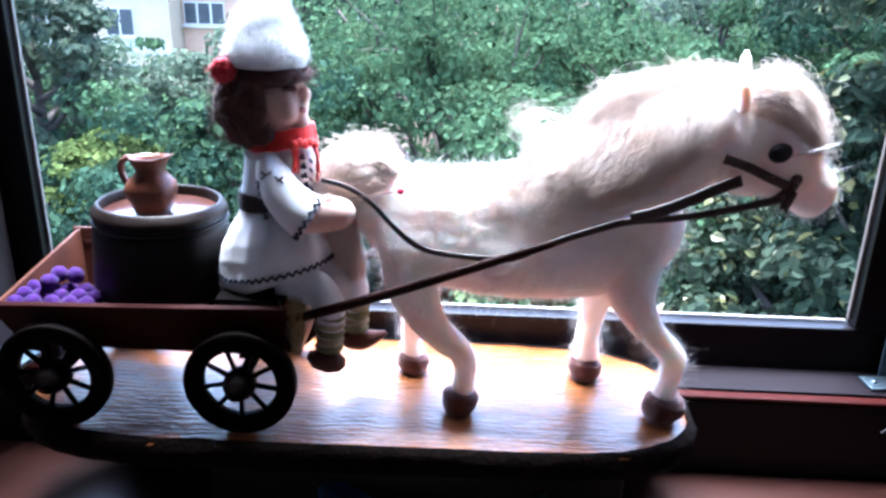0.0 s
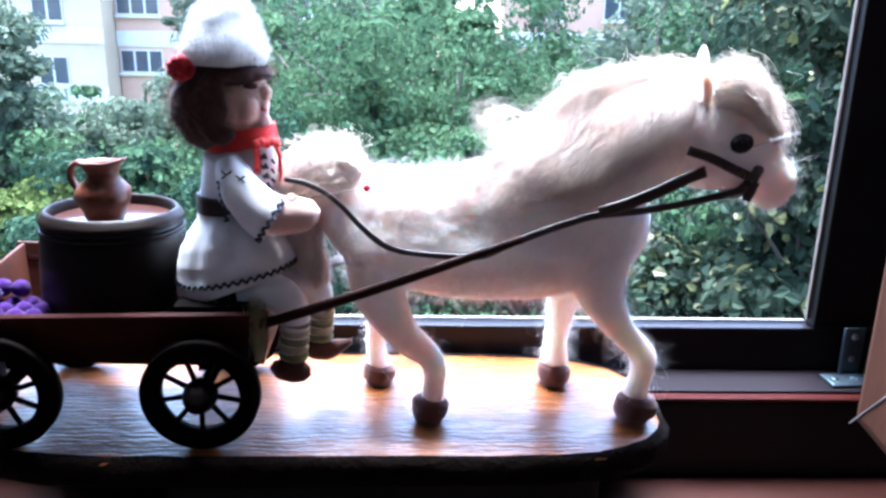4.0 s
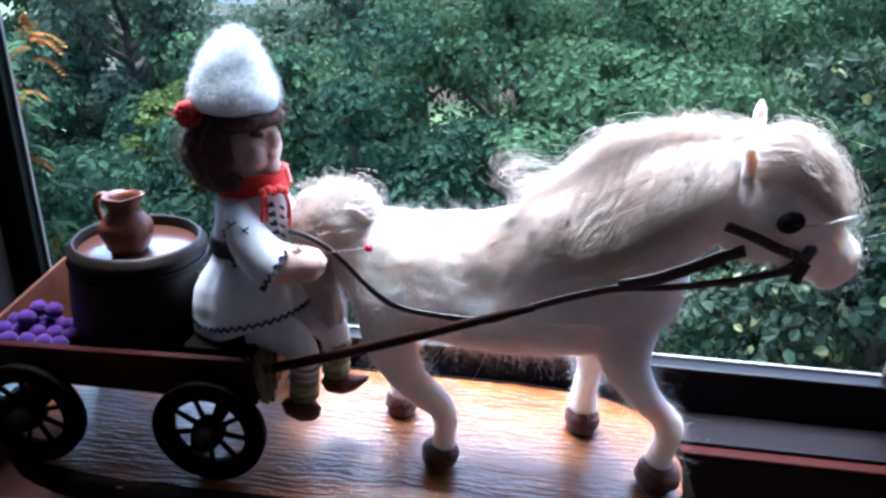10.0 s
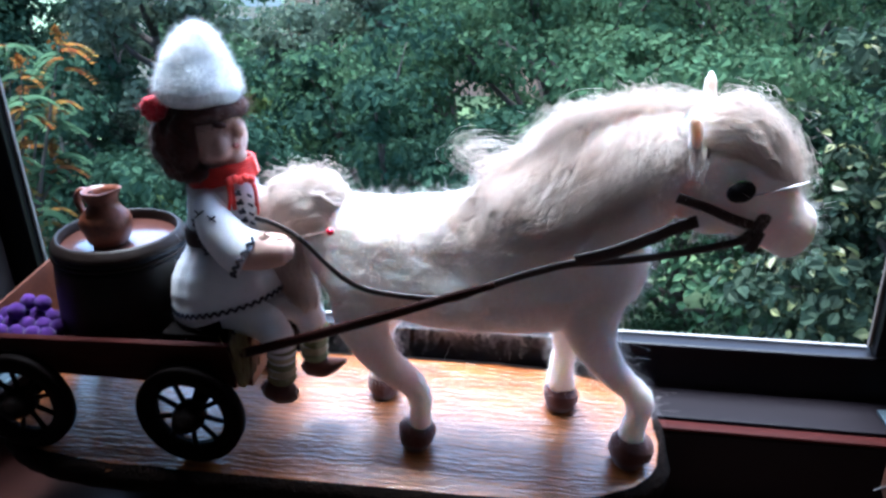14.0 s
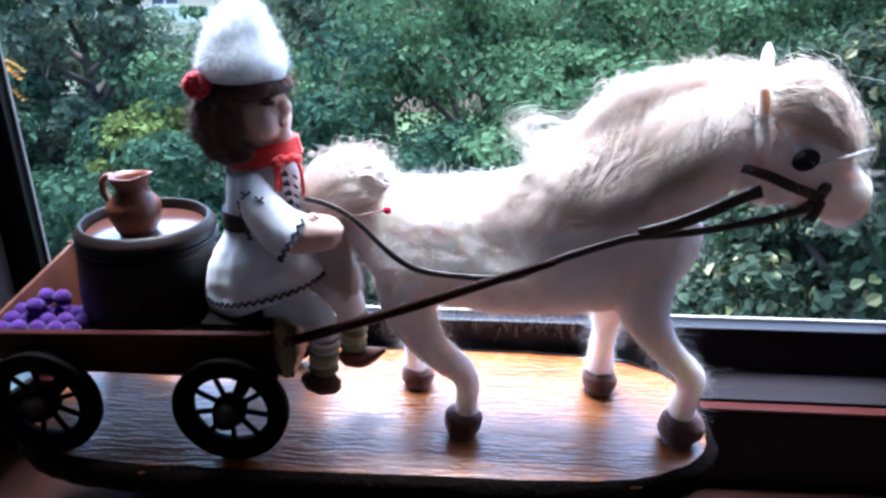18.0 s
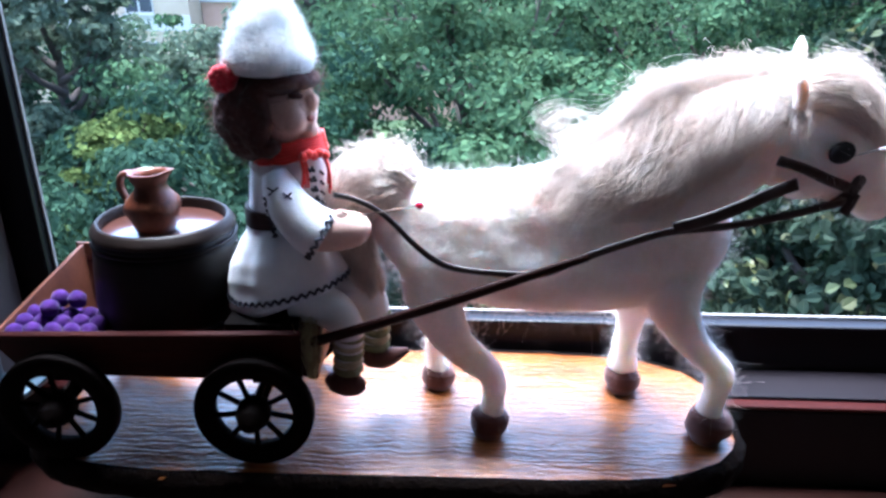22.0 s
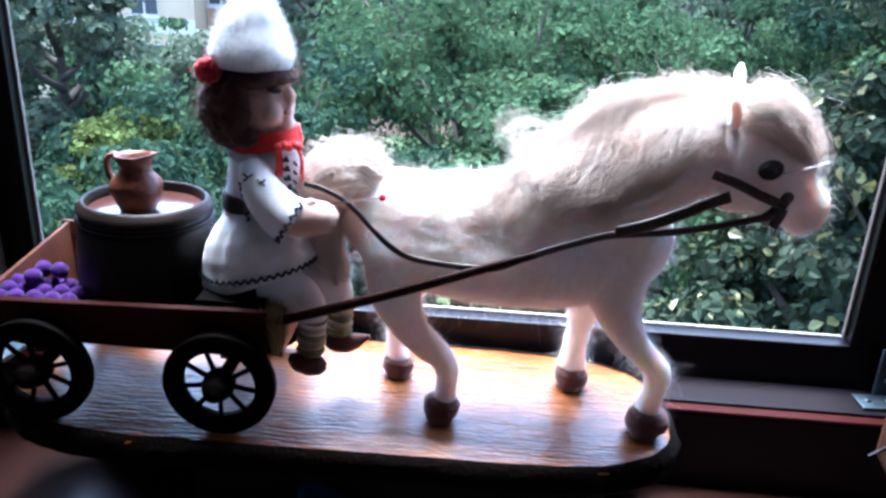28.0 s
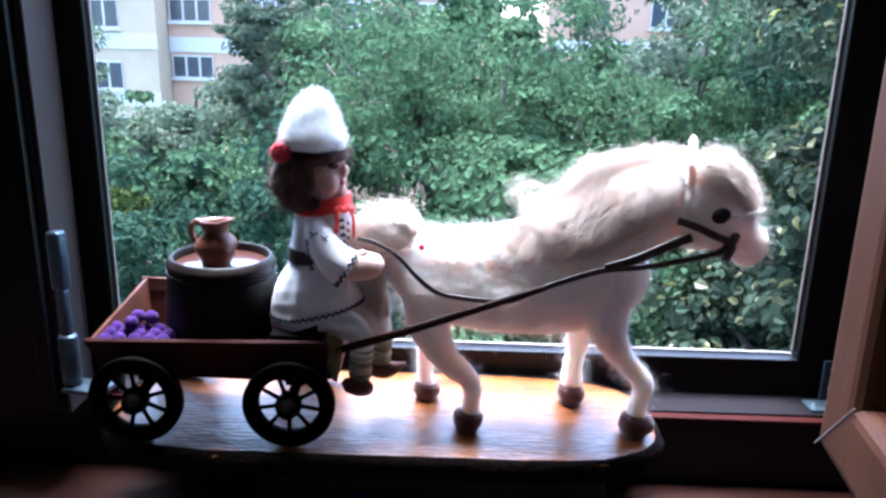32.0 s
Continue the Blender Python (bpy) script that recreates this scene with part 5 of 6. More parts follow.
# ---- doll ----
def doll():
    """Seated felt doll, one mesh of plain shapes."""
    names = ["cloth", "hat", "skin", "hair", "red", "leather", "sock", "hoof", "thread", "lip", "crimson", "wrap"]
    ix = {n: i for i, n in enumerate(names)}
    bm = bmesh.new()
    S = (0, 1, 0)
    c = 0.025
    # skirt of the tunic, belt, chest
    tube(bm, [(-0.1195, c, 0.0895), (-0.1198, c, 0.0925), (-0.1202, c, 0.1010), (-0.1210, c, 0.1135), (-0.1228, c, 0.1260), (-0.1248, c, 0.1350), (-0.1268, c, 0.1425), (-0.1275, c, 0.147)],
         [(0.034, 0.0345), (0.0365, 0.0378), (0.0362, 0.0374), (0.0350, 0.0354), (0.0318, 0.0315), (0.0262, 0.0255), (0.0180, 0.0165), (0.0160, 0.0142)], 60, 5, side=S, mat=ix["cloth"], wob=0.02)

    def tilt(p):
        """The hem rides up over the knees."""
        k = min(1.0, max(0.0, (0.135 - p[2]) / 0.045))
        return 0.27 * max(0.0, p[0] + 0.146) * k
    for q in bm.verts:
        fold = math.atan2(q.co.y - c, q.co.x + 0.122)
        q.co.z += tilt(q.co)
        k = min(1.0, max(0.0, (0.147 - q.co.z) / 0.02))
        g = max(0.0, 1 - (0.147 - q.co.z) / 0.05) * k
        q.co += Vector((math.cos(fold), math.sin(fold), 0)) * (0.0009 * k * math.sin(7 * fold + 1.0) + 0.0013 * g * math.sin(16 * fold))
        q.co.x += 0.10 * max(0.0, q.co.x + 0.118) * k
    tube(bm, [(-0.1275, c, 0.1435), (-0.1275, c, 0.149), (-0.1272, c, 0.1550)], [(0.0185, 0.0152), (0.0190, 0.0156), (0.0188, 0.0154)], 32, 3, side=S, mat=ix["leather"])
    tube(bm, [(-0.1270, c, 0.149), (-0.1200, c, 0.162), (-0.1145, c, 0.174), (-0.1130, c, 0.184), (-0.1130, c, 0.192)], [(0.0178, 0.0148), (0.0200, 0.0208), (0.0208, 0.0246), (0.0185, 0.0222), (0.011, 0.012)], 28, 4, side=S, mat=ix["cloth"], wob=0.03)
    # wide sleeves and felt fists
    for sgn in (-1, 1):
        def at(u, v, w):
            return (u, v if sgn < 0 else 0.050 - v, w)
        tube(bm, [at(-0.1185, 0.0075, 0.180), at(-0.1150, 0.0025, 0.172), at(-0.1080, -0.0015, 0.161), at(-0.0990, -0.0030, 0.1510), at(-0.0915, -0.0030, 0.1460), at(-0.0890, -0.0030, 0.1445)],
             [0.0075, 0.0108, 0.0132, 0.0150, 0.0160, 0.0148], 22, 5, side=S, mat=ix["cloth"], wob=0.03)
        tube(bm, [at(-0.0930, -0.0020, 0.1475), at(-0.0830, -0.0015, 0.1475), at(-0.0745, 0.0005, 0.1478), at(-0.0675, 0.0020, 0.1475), at(-0.0625, 0.0030, 0.1468)], [0.0125, 0.0122, 0.0112, 0.0095, 0.004], 16, 5, side=S, mat=ix["skin"])
        tube(bm, [at(-0.0815, -0.0020, 0.150), at(-0.0790, -0.0028, 0.1570), at(-0.0765, -0.0025, 0.1605)], [0.0060, 0.0046, 0.0024], 12, 4, side=S, mat=ix["skin"])
    # legs, socks, shoes
    for y, run, rr_, ank, toe in ((0.005, [(-0.114, 0.0955), (-0.100, 0.0960), (-0.0875, 0.0915), (-0.0800, 0.0810), (-0.0785, 0.0680), (-0.0805, 0.0510)], [0.0110, 0.0125, 0.0125, 0.0108, 0.0090, 0.0080], (-0.0800, 0.0490), 0),
                                  (0.034, [(-0.110, 0.0965), (-0.092, 0.0970), (-0.0765, 0.0935), (-0.0675, 0.0840), (-0.0650, 0.0700), (-0.0660, 0.0530)], [0.0120, 0.0135, 0.0138, 0.0115, 0.0088, 0.0075], (-0.0655, 0.0510), 1)):
        tube(bm, [(u, y, w) for u, w in run], rr_, 18, 5, side=S, mat=ix["cloth"])
        for j in range(5):
            zz = ank[1] + 0.0270 - j * 0.0058
            uu = ank[0] + 0.0016 * (1 - j / 4)
            tube(bm, [(uu, y, zz), (uu, y, zz - 0.0025), (uu - 0.0003, y, zz - 0.0052)], [0.0086, 0.0102, 0.0086], 18, 3, side=S, mat=ix["sock" if j % 2 == 0 else "wrap"])
        if toe:
            tube(bm, [(-0.0745, y, 0.0452), (-0.0690, y, 0.0425), (-0.0600, y, 0.0415), (-0.0520, y, 0.0440), (-0.0425, y, 0.0482)],
                 [(0.004, 0.004), (0.0085, 0.0075), (0.0085, 0.0075), (0.0062, 0.0055), (0.0018, 0.0016)], 16, 5, side=S, mat=ix["hoof"])
        else:
            tube(bm, [(-0.0945, y, 0.0425), (-0.0890, y - 0.001, 0.0410), (-0.0800, y - 0.003, 0.0398), (-0.0725, y - 0.004, 0.0400), (-0.0685, y - 0.004, 0.0405)],
                 [(0.003, 0.003), (0.0080, 0.0070), (0.0092, 0.0078), (0.0072, 0.0066), (0.003, 0.003)], 16, 5, side=S, mat=ix["hoof"])
    # head: plain felt ball with nose and mouth bumps, hair cap
    def melted(balls, slot, rough):
        b2 = bmesh.new()
        for p, r, sc in balls:
            ball(b2, p, r, 3, scale=sc)
        tmp = new("tmp", bpy.data.meshes.new("tmp"))
        b2.to_mesh(tmp.data)
        b2.free()
        melt(tmp, 0.0011, 5)
        me = tmp.data
        for q in me.vertices:
            q.co += q.normal * (rough * noise.noise(q.co * 140) + 0.5 * rough * noise.noise(q.co * 330))
        for p in me.polygons:
            p.material_index = ix[slot]
        bm.from_mesh(me)
        bpy.data.objects.remove(tmp)
        bpy.data.meshes.remove(me)
    face = [((-0.1165, c, 0.2135), 0.0222, (0.98, 0.92, 1.05)), ((-0.0962, 0.0175, 0.2205), 0.0044, (1.0, 0.9, 1.25)), ((-0.1000, 0.0190, 0.2035), 0.0072, (0.95, 1.1, 0.8)),
            ((-0.1060, 0.0105, 0.2105), 0.0070, (1.0, 0.9, 1.1)), ((-0.1020, 0.0200, 0.2280), 0.0080, (0.8, 1.3, 0.6)), ((-0.0980, 0.0165, 0.2120), 0.0040, (0.9, 1.2, 1.2))]
    melted(face, "skin", 0.0004)
    ball(bm, (-0.0968, 0.0138, 0.2118), 0.0029, 3, ix["lip"], (0.7, 1.5, 0.72))
    ball(bm, (-0.1035, 0.0078, 0.2255), 0.0040, 3, ix["hair"], (1.15, 0.7, 0.5))
    wig = [((-0.1335, c, 0.2115), 0.0232, (0.98, 1.04, 1.10)), ((-0.1325, c, 0.1965), 0.0168, (1.10, 1.22, 0.78)), ((-0.1165, c, 0.2325), 0.0236, (1.03, 1.03, 0.42)),
           ((-0.1275, 0.0045, 0.2120), 0.0115, (0.92, 0.55, 1.75)), ((-0.1275, 0.0455, 0.2120), 0.0115, (0.92, 0.55, 1.75)), ((-0.1230, 0.0060, 0.1955), 0.0080, (1.2, 0.8, 0.8)), ((-0.1180, c, 0.2290), 0.0205, (1.0, 1.0, 0.4))]
    melted(wig, "hair", 0.0012)
    bm.verts.ensure_lookup_table()
    # tall felt hat, blunt at the top and leaning a little
    tube(bm, [(-0.1210, c, 0.2362), (-0.1210, c, 0.2386), (-0.1212, c, 0.2445), (-0.1212, c, 0.2530), (-0.1202, c, 0.2630), (-0.1185, c, 0.2720), (-0.1165, c, 0.2785), (-0.1152, c, 0.2815), (-0.1148, c, 0.2826)],
         [(0.0232, 0.0230), (0.0256, 0.0254), (0.0264, 0.0262), (0.0240, 0.0238), (0.0200, 0.0198), (0.0150, 0.0147), (0.0100, 0.0098), (0.0060, 0.0058), (0.002, 0.002)], 40, 5, side=S, mat=ix["hat"], wob=0.07)
    # red flower and scarf
    ball(bm, (-0.1445, 0.0120, 0.2345), 0.0078, 3, ix["crimson"], (1.05, 0.9, 1.0))
    for k in range(9):
        a = k * 0.7
        ball(bm, (-0.1445 + 0.0052 * math.cos(a), 0.0080, 0.2345 + 0.0050 * math.sin(a)), 0.0034, 2, ix["crimson"])
    for k in range(6):
        dz = 0.0019 * k
        pts = [(-0.1125 + (0.0218 - 0.0004 * k) * math.cos(a), c + (0.0192 - 0.0004 * k) * math.sin(a), 0.1872 + dz + 0.0036 * math.cos(a) + 0.0005 * math.sin(9 * a + k)) for a in [2 * math.pi * i / 24 for i in range(25)]]
        loft(bm, pts, [0.0015] * 25, 8, side=(0, 0, 1), mat=ix["red"])
    rr = random.Random(4)
    for k in range(9):
        x, y = (-0.1035, 0.0058) if k < 4 else (-0.0925, 0.0150)
        x, y = x + 0.003 * rr.random(), y + 0.003 * rr.random()
        z = 0.1905
        n = 0.0 if k < 4 else 0.002
        tube(bm, [(x, y, z), (x + 0.002 + n, y - 0.003, z - 0.009), (x + 0.001 + n + 0.003 * (rr.random() - 0.5), y - 0.004 + 0.002 * rr.random(), z - 0.017 - 0.009 * rr.random())], [0.0010, 0.0008, 0.0006], 6, 4, mat=ix["red"])
    for k in range(5):
        ball(bm, (-0.1005 + 0.0028 * k, 0.0055 + 0.0016 * k, 0.1905 + 0.0012 * (k % 2)), 0.0030, 2, ix["red"])
    # dark embroidery: crosses on the sleeve and chest, zigzag hem and cuff

    def stitch(p, q, r=0.0006):
        loft(bm, [p, q], [r, r], 6, side=(0.3, 0.9, 0.1), mat=ix["thread"])

    def cross(p, s):
        x, y, z = p
        stitch((x - s, y, z - s * 0.8), (x + s, y, z + s * 0.8))
        stitch((x - s, y, z + s * 0.8), (x + s, y, z - s * 0.8))
    for p, k in (((-0.1165, -0.0085, 0.1735), 0.0030), ((-0.1080, -0.0105, 0.1715), 0.0026)):
        cross(p, k)
    for i in range(6):
        x, z = -0.1215 + 0.0004 * i, 0.1690 - 0.0045 * i
        stitch((x - 0.0015, -0.0060 + 0.0010 * i, z), (x + 0.0018, -0.0066 + 0.0010 * i, z - 0.0030), 0.0008)
        stitch((x + 0.0018, -0.0066 + 0.0010 * i, z - 0.0030), (x - 0.0012, -0.0060 + 0.0010 * i, z - 0.0036), 0.0008)
    for i in range(4):
        z = 0.1830 - 0.0062 * i
        stitch((-0.0985 + 0.0006 * i, 0.0052 + 0.0006 * i, z), (-0.0950 + 0.0006 * i, 0.0075 + 0.0006 * i, z - 0.0012), 0.0011)
        stitch((-0.0978 + 0.0006 * i, 0.0058 + 0.0006 * i, z - 0.0020), (-0.0958 + 0.0006 * i, 0.0070 + 0.0006 * i, z + 0.0015), 0.0009)
        stitch((-0.0925, 0.0120, z - 0.003), (-0.0915, 0.0150, z - 0.0055), 0.0009)
    hem = []
    for i in range(49):
        a = math.pi * (0.98 + 1.0 * i / 48)
        z = 0.0985 + (0.0016 if i % 2 else -0.0016)
        x, y = -0.1200 + 0.0381 * math.cos(a), c + 0.0372 * math.sin(a)
        z += tilt((x, y, 0.0985))
        hem.append((x + 0.10 * max(0.0, x + 0.118), y, z))
    for p, q in zip(hem, hem[1:]):
        stitch(p, q, 0.0009)
    cuff = []
    d1, d2 = Vector((0.52, 0, 0.854)), Vector((0, 1, 0))
    for i in range(17):
        a = math.pi * (0.60 + 0.95 * i / 16)
        p = Vector((-0.0912, -0.0030, 0.1457)) + (d2 * math.cos(a) + d1 * math.sin(a)) * 0.0163 + Vector((0.854, 0, -0.52)) * (0.0015 if i % 2 else -0.0015)
        cuff.append(p)
    for p, q in zip(cuff, cuff[1:]):
        stitch(p, q, 0.0010)
    # loose wool fibres on hair, hat and tunic
    tmp = bpy.data.meshes.new("tmp")
    bm.normal_update()
    tris = bmesh.new()
    bm.to_mesh(tmp)
    tris.from_mesh(tmp)
    bmesh.ops.recalc_face_normals(tris, faces=tris.faces)
    faces = [(f.calc_center_median(), f.normal.copy(), f.material_index, f.calc_area()) for f in tris.faces]
    tris.free()
    bpy.data.meshes.remove(tmp)
    rg = np.random.default_rng(21)
    for slot, count, L, w, low in (("hair", 4200, 0.0075, 0.00008, 0.0), ("hat", 6000, 0.0042, 0.00007, 0.2405), ("cloth", 2600, 0.003, 0.00006, 0.0), ("crimson", 250, 0.004, 0.00008, 0.22)):
        own = [f for f in faces if f[2] == ix[slot] and f[0].z > low]
        ar = np.array([f[3] for f in own])
        for i in rg.choice(len(own), count, p=ar / ar.sum()):
            p, nn, _, area = own[i]
            jit = Vector(rg.normal(size=3)) * area ** 0.5 * 0.4
            p = p + jit - nn * jit.dot(nn)
            d = (nn * 0.7 + Vector(rg.normal(size=3)) * 0.6).normalized() * L * (0.4 + rg.random())
            s = d.cross(Vector(rg.normal(size=3))).normalized() * w
            m = p + d * 0.5 + Vector(rg.normal(size=3)) * L * 0.12
            q = [bm.verts.new(x) for x in (p - s, p + s, m + s * 0.8, m - s * 0.8, p + d + s * 0.3, p + d - s * 0.3)]
            bm.faces.new((q[0], q[1], q[2], q[3])).material_index = ix[slot]
            bm.faces.new((q[3], q[2], q[4], q[5])).material_index = ix[slot]
    ob = part("felt_doll", bm, names, recalc=False)
    ob.matrix_world = TOY
    return tagged(ob, "seated felt doll in white tunic, tall white hat, red scarf", "doll")


DOLL = doll()


# ---- plastic pegs on the sill ----
def peg(m, mat, label, L=0.058, W=0.0145, H=0.024):
    ob = thing("plastic_peg", m, label, "peg")
    bm = bmesh.new()
    t = 0.0018
    box(bm, (-W / 2, 0, 0), (W / 2, L, t), 0.0004)
    part("bottom_wall", bm, mat, ob)
    for x in (-W / 2, W / 2 - t):
        bm = bmesh.new()
        box(bm, (x, 0.0, t), (x + t, L, H), 0.0005)
        part("side_wall", bm, mat, ob)
    bm = bmesh.new()
    box(bm, (-W / 2 + t, 0.0, t), (W / 2 - t, t, H - 0.0003), 0.0005)
    part("end_wall", bm, mat, ob)
    bm = bmesh.new()
    box(bm, (-W / 2 + t, L * 0.35, H - t - 0.0006), (W / 2 - t, L, H - 0.0006), 0.0004)
    part("top_wall", bm, mat, ob)
    return ob


peg(WIN @ pose(-0.410, -0.200, TABLE, 0, 0, 4), "blue", "blue plastic peg on the dark sill")
peg(WIN @ pose(-0.372, -0.163, TABLE, 0, 0, 62), "blue", "blue plastic peg pushed under the board")
peg(WIN @ pose(-0.246, -0.192, TABLE, 0, 0, 18), "green", "green plastic peg on the dark sill")

# ---- outdoors ----
GROUND = -9.0
bm = bmesh.new()
for p in ((-400, 2.0, 0), (400, 2.0, 0), (400, 800, 0), (-400, 800, 0)):
    bm.verts.new(p)
bm.faces.new(bm.verts[:])
g = part("ground", bm, "grass", smooth=False)
g.location = (0, 0, GROUND)
tagged(g, "dark green lawn under the trees", "ground", kind="structure")


def tree(x, y, top, radius, leaves, size, mat, seed, label, flat=0.75, low=0.35, extra=None, name="tree"):
    """Tapered trunk with limbs, and a crown of leaf clumps hung round the twigs."""
    rng = np.random.default_rng(seed)
    ob = thing(name, pose(x, y, GROUND), label, "tree")
    H = top - GROUND
    cz = H - radius * flat
    bm = bmesh.new()
    tube(bm, [(0, 0, -0.3), (0.1, 0.05, H * 0.25), (-0.1, 0.1, H * 0.5), (0.05, 0, H * 0.8)], [0.26, 0.2, 0.15, 0.05], 12, 4, side=(0, 1, 0))
    tips = []
    nl = 16
    for i in range(nl):
        a = i * 2.4 + rng.random()
        z0 = H * (low + 0.4 * i / nl)
        el = 0.25 + 0.9 * i / nl * rng.random()
        R = radius * (0.75 + 0.3 * rng.random())
        e = Vector((math.cos(a) * R * math.cos(el), math.sin(a) * R * math.cos(el), z0 + R * 0.55 + R * math.sin(el) * 0.5))
        s = Vector((0, 0, z0))
        mid = (s + e) / 2 + Vector((0, 0, -0.25))
        tube(bm, [s, mid, e], [0.09, 0.055, 0.015], 6, 4, side=(0.3, 0.4, 0.86))
        tips += [s.lerp(e, 0.55), s.lerp(e, 0.8), e]
        for _ in range(2):
            q = e + Vector(rng.normal(size=3)) * radius * 0.22
            tube(bm, [s.lerp(e, 0.6), (s.lerp(e, 0.6) + q) / 2 + Vector((0, 0, 0.1)), q], [0.035, 0.022, 0.008], 5, 3, side=(0.3, 0.4, 0.86))
            tips.append(q)
    part("trunk", bm, "trunk", ob, "dark trunk with limbs")
    # clumps on the limbs and over an uneven crown surface
    n2 = 52
    d = rng.normal(size=(n2, 3))
    d /= np.linalg.norm(d, axis=1, keepdims=True)
    rr = radius * (0.62 + 0.42 * rng.random(n2))
    extra_c = d * rr[:, None] * np.array((1, 1, flat)) + np.array((0, 0, cz))
    cen = np.concatenate([np.array([tuple(t) for t in tips]), extra_c])
    cr = 0.30 * radius / 2.6 * (0.6 + 1.1 * rng.random(len(cen)))
    pick = rng.integers(0, len(cen), leaves)
    off = rng.normal(size=(leaves, 3))
    off /= np.linalg.norm(off, axis=1, keepdims=True)
    off *= (rng.random(leaves) ** 0.38)[:, None] * cr[pick][:, None] * 1.42 * np.array((1.3, 1.3, 0.6))
    p = cen[pick] + off
    nn = off / (np.linalg.norm(off, axis=1, keepdims=True) + 1e-9) * 0.95 + rng.normal(size=(leaves, 3)) * 0.24 + np.array((0, 0, 0.45))
    nn /= np.linalg.norm(nn, axis=1, keepdims=True)
    t = np.cross(nn, rng.normal(size=(leaves, 3)))
    t /= np.linalg.norm(t, axis=1, keepdims=True)
    b = np.cross(nn, t)
    L = (size * (0.6 + 0.8 * rng.random(leaves)))[:, None]
    droop = nn * L * 0.18
    c0, c1 = p - t * L * 0.5, p + t * L * 0.55 - droop
    v = np.stack([c0, p - t * L * 0.18 + b * L * 0.36 + droop * 0.5, p + t * L * 0.2 + b * L * 0.3 + droop * 0.3, c1,
                  p + t * L * 0.2 - b * L * 0.3 + droop * 0.3, p - t * L * 0.18 - b * L * 0.36 + droop * 0.5], 1).reshape(-1, 3)
    i6 = np.arange(leaves)[:, None] * 6
    f = np.concatenate([i6 + np.array((0, 1, 2, 3)), i6 + np.array((0, 3, 4, 5))], 1).reshape(-1, 4)
    ind = np.zeros(leaves, np.int32)
    mats = [mat]
    if extra:
        mats.append(extra)
        ind[rng.random(leaves) < 0.08] = 1
    from_arrays("crown", v, f, mats, ob, "", np.repeat(ind, 2))
    return ob


A, Dk, Ln = "leaf", "leaf_dark", "leaf_linden"
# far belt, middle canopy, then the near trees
# the palest crowns have the courtyard haze in their leaf colour
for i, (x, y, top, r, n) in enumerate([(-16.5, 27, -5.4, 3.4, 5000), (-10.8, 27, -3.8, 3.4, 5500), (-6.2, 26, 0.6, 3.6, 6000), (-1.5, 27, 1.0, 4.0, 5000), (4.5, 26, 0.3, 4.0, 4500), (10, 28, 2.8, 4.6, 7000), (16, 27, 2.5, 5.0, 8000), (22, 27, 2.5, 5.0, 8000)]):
    tree(x, y, top, r, n * 2, 0.25, "leaf_hazed" if i % 3 else A, 40 + i, "tall leafy green tree in the courtyard")
for i, (x, y, top, r) in enumerate([(-6.8, 15.5, -3.8, 3.4), (-1.6, 16.0, -0.5, 3.8), (3.6, 17.0, -0.4, 4.0), (-11.0, 14.0, -4.3, 3.2), (8.6, 16.0, 1.0, 4.0), (1.2, 12.5, -2.6, 3.2), (-3.8, 11.5, -3.2, 3.0), (-8.0, 10.5, -4.0, 2.8), (5.5, 13.0, -2.5, 3.0), (-15.4, 13.0, 0.6, 3.0), (-9.9, 14.5, 0.9, 1.7), (-14.2, 15.8, 0.4, 2.7), (-6.3, 21.0, 2.0, 1.75)]):
    tree(x, y, top, r, 28000 if r > 2 else 14000, 0.13, A if i in (0, 1, 2, 5) else "leaf_hazed" if i in (10, 12) else Dk, 60 + i, "broad green tree with fine foliage in the courtyard")
tree(5.6, 8.2, 2.2, 2.9, 28000, 0.135, Ln, 81, "linden tree with heart-shaped leaves and pale bracts near the window", extra="bract")
tree(3.8, 8.8, -2.0, 2.1, 14000, 0.14, Ln, 82, "linden tree with heart-shaped leaves and pale bracts near the window", extra="bract")


tree(-6.9, 11.6, -2.3, 1.1, 7000, 0.11, "leaf_lime", 84, "young lime green tree in the courtyard")


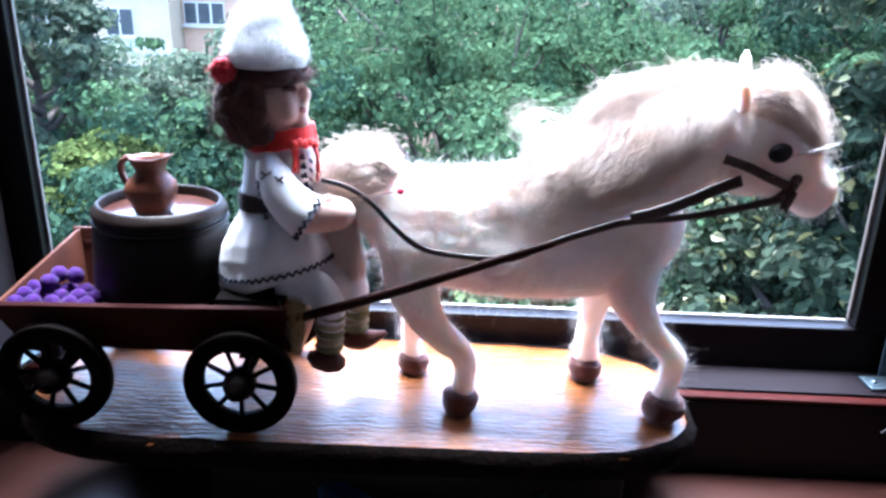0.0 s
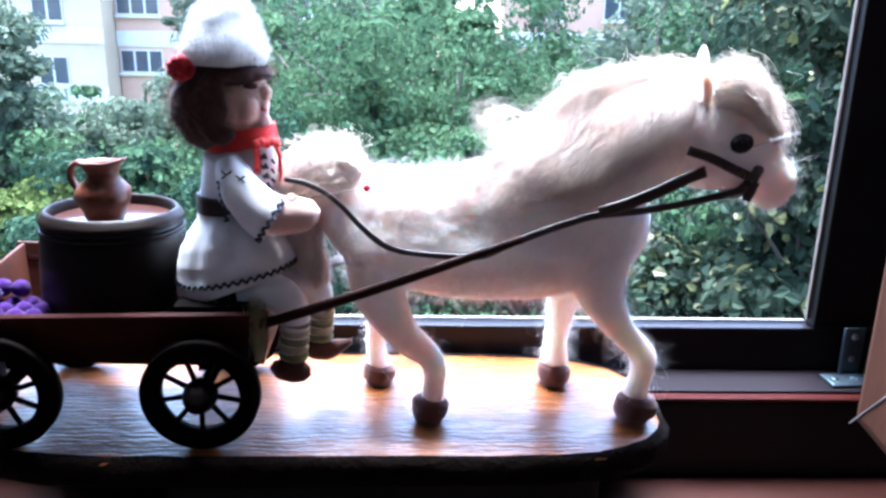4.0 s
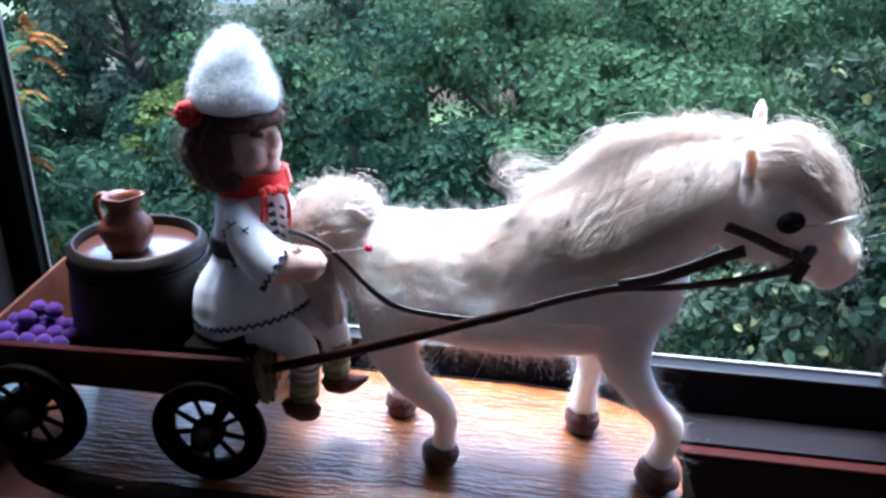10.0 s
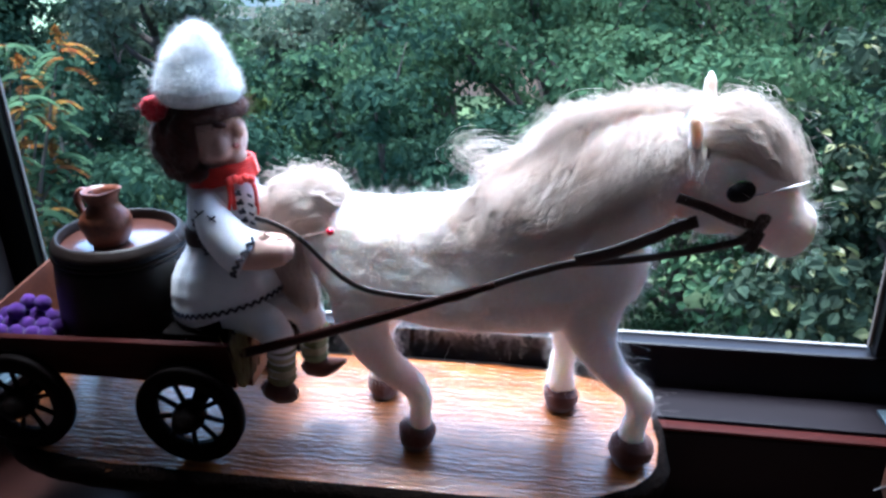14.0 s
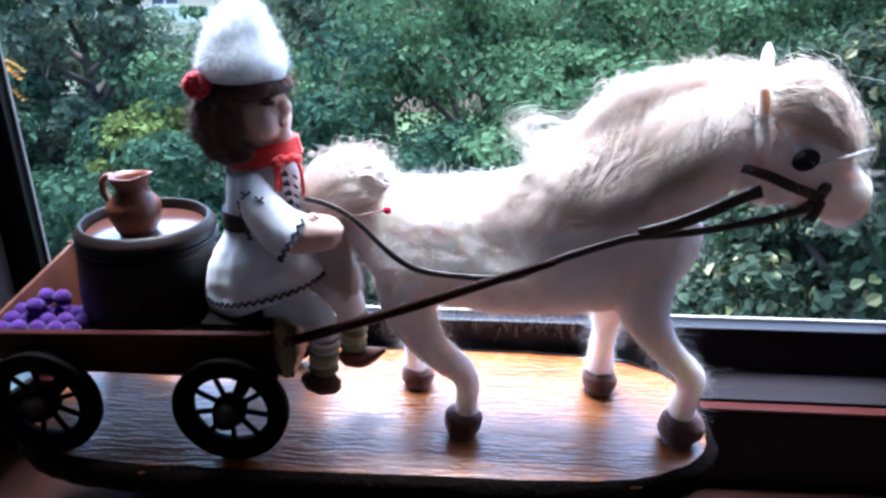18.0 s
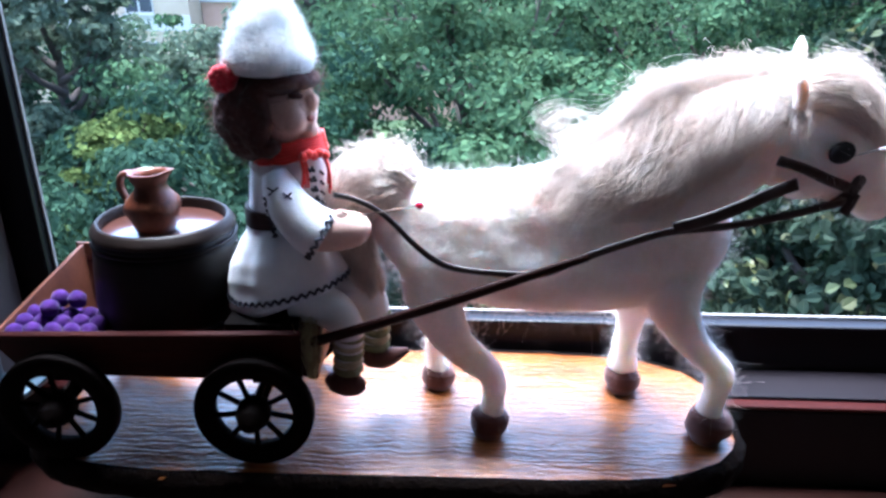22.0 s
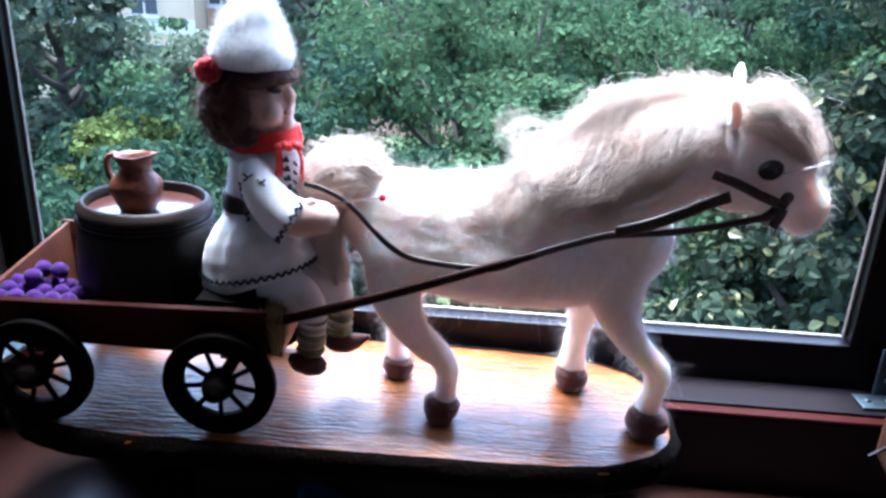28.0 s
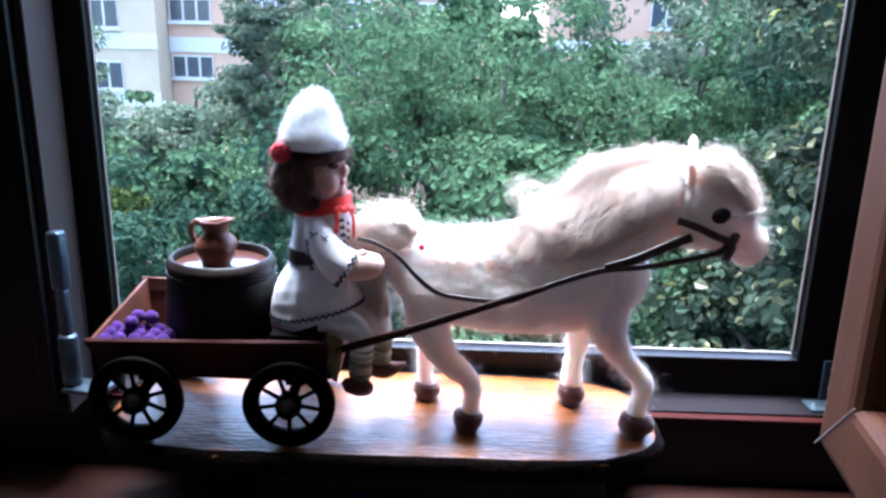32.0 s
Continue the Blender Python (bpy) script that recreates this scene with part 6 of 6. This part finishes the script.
def sumac(x, y, top, label):
    """Thin stems that end in whorls of long feathered leaves."""
    rng = np.random.default_rng(83)
    ob = thing("sumac_tree", pose(x, y, GROUND), label, "tree")
    H = top - GROUND
    bm = bmesh.new()
    quads, tips = [], []
    for i in range(40):
        a = i * 0.9 + rng.random()
        tip = Vector((math.cos(a) * (0.2 + 1.15 * rng.random()), math.sin(a) * 0.7, H + 0.3 - 2.6 * rng.random()))
        tips.append(tip)
        tube(bm, [(0, 0, -0.2 if i < 6 else H * 0.55), (tip.x * 0.2, tip.y * 0.2, H * 0.7), tip], [0.05, 0.03, 0.008], 6, 4, side=(0, 1, 0))
        for w in range(13):
            b = w * 0.9 + rng.random()
            out = Vector((math.cos(b), math.sin(b), 0))
            L = 0.26 + 0.16 * rng.random()
            root = tip - Vector((0, 0, 0.05 * w * rng.random()))
            for k in range(10):
                q = (k + 1) / 10
                p = root + out * L * q + Vector((0, 0, 0.16 * q - 0.34 * q * q)) * (L / 0.4)
                for sgn in (-1, 1):
                    d = (out.cross(Vector((0, 0, 1))) * sgn * 0.9 + out * 0.45 + Vector((0, 0, -0.35))).normalized() * (0.115 * (1.15 - 0.5 * q))
                    n = out * 0.040
                    m = p + d * 0.45
                    quads.append((p, m + n, p + d, m - n))
    part("trunk", bm, "trunk", ob, "several thin stems")
    heads = []
    for tip in tips[::2]:
        for k in range(90):
            h = rng.random()
            p = tip + Vector(rng.normal(size=3)) * 0.055 * (1.15 - h) + Vector((0, 0, 0.02 + 0.20 * h))
            a = Vector(rng.normal(size=3)).normalized() * 0.026
            b = a.cross(Vector(rng.normal(size=3))).normalized() * 0.02
            heads.append((p - a, p - b, p + a, p + b))
    hv = np.array([tuple(c) for q in heads for c in q])
    from_arrays("seed_head", hv, np.arange(len(hv)).reshape(-1, 4), "leaf_orange", ob, "clustered orange seed heads")
    v = np.array([tuple(c) for q in quads for c in q])
    f = np.arange(len(v)).reshape(-1, 4)
    ind = (np.repeat(rng.random(len(quads) // 20), 20) < 0.72).astype(np.int32)
    from_arrays("crown", v, f, ["leaf_orange", "leaf"], ob, "feathered orange and green leaves", ind)


sumac(-7.85, 7.5, -1.25, "small sumac tree with feathered leaves turning orange")


# ---- houses ----
def house(m, w, h, d, mat, label, rows, band=None, name="apartment_building"):
    ob = thing(name, m, label, "building")
    bm = bmesh.new()
    box(bm, (0, 0, 0), (w, d, h))
    part("wall", bm, mat, ob, smooth=False)
    bm = bmesh.new()
    box(bm, (-0.3, -0.3, h + 0.004), (w + 0.3, d + 0.3, h + 0.35))
    part("roof", bm, "plaster_grey", ob, smooth=False)
    for z in (band or []):
        bm = bmesh.new()
        box(bm, (-0.02, -0.06, z), (w + 0.02, -0.004, z + 0.8))
        part("floor_band", bm, "white", ob, "white floor band", smooth=False)
    for x, z, ww, hh in rows:
        bm = bmesh.new()
        box(bm, (x, -0.05, z), (x + ww, -0.003, z + hh))
        wnd = part("window", bm, "white", ob, "white framed window", smooth=False)
        k = 2 if ww < 2 else 3
        for i in range(k):
            bm = bmesh.new()
            pw = ww / k
            box(bm, (x + pw * i + 0.07, -0.062, z + 0.09), (x + pw * (i + 1) - 0.05, -0.0505, z + hh - 0.09))
            part("pane", bm, "darkglass", wnd, smooth=False)
        bm = bmesh.new()
        box(bm, (x - 0.1, -0.2, z - 0.12), (x + ww + 0.1, -0.0515, z - 0.004))
        part("sill", bm, "white", wnd, smooth=False)
    return ob


G = -GROUND
rows = [(x, G + z, 1.6, 1.5) for z in (-8.8, -5.85, -2.9, 0.3, 3.3) for x in (1.5, 5.5, 9.6)]
house(pose(-32.0, 40.0, GROUND - 0.2), 13.2, 15.0, 12.0, "plaster_grey", "pale grey block of flats with white floor bands and white windows", rows, band=[G - 0.75, G - 3.8, G + 2.3])
rows = [(x, G + z, 2.3, 1.25) for z in (-5.3, -2.3, 0.7) for x in (0.1, 4.5, 9.0, 13.5)]
house(pose(-18.75, 41.5, GROUND - 0.2), 17.0, 13.5, 10.0, "terracotta", "apricot rendered block of flats with dark loggia windows", rows, band=[G - 0.9, G + 2.1])
rows = [(x, G + z, 1.7, 1.4) for z in (-5.3, -2.3, 0.7) for x in (1.5, 5.5, 10.0, 14.5, 19.0)]
house(pose(2.0, 44.0, GROUND), 22.0, 13.5, 10.0, "terracotta", "apricot rendered block of flats behind the trees", rows, band=[G - 0.8])
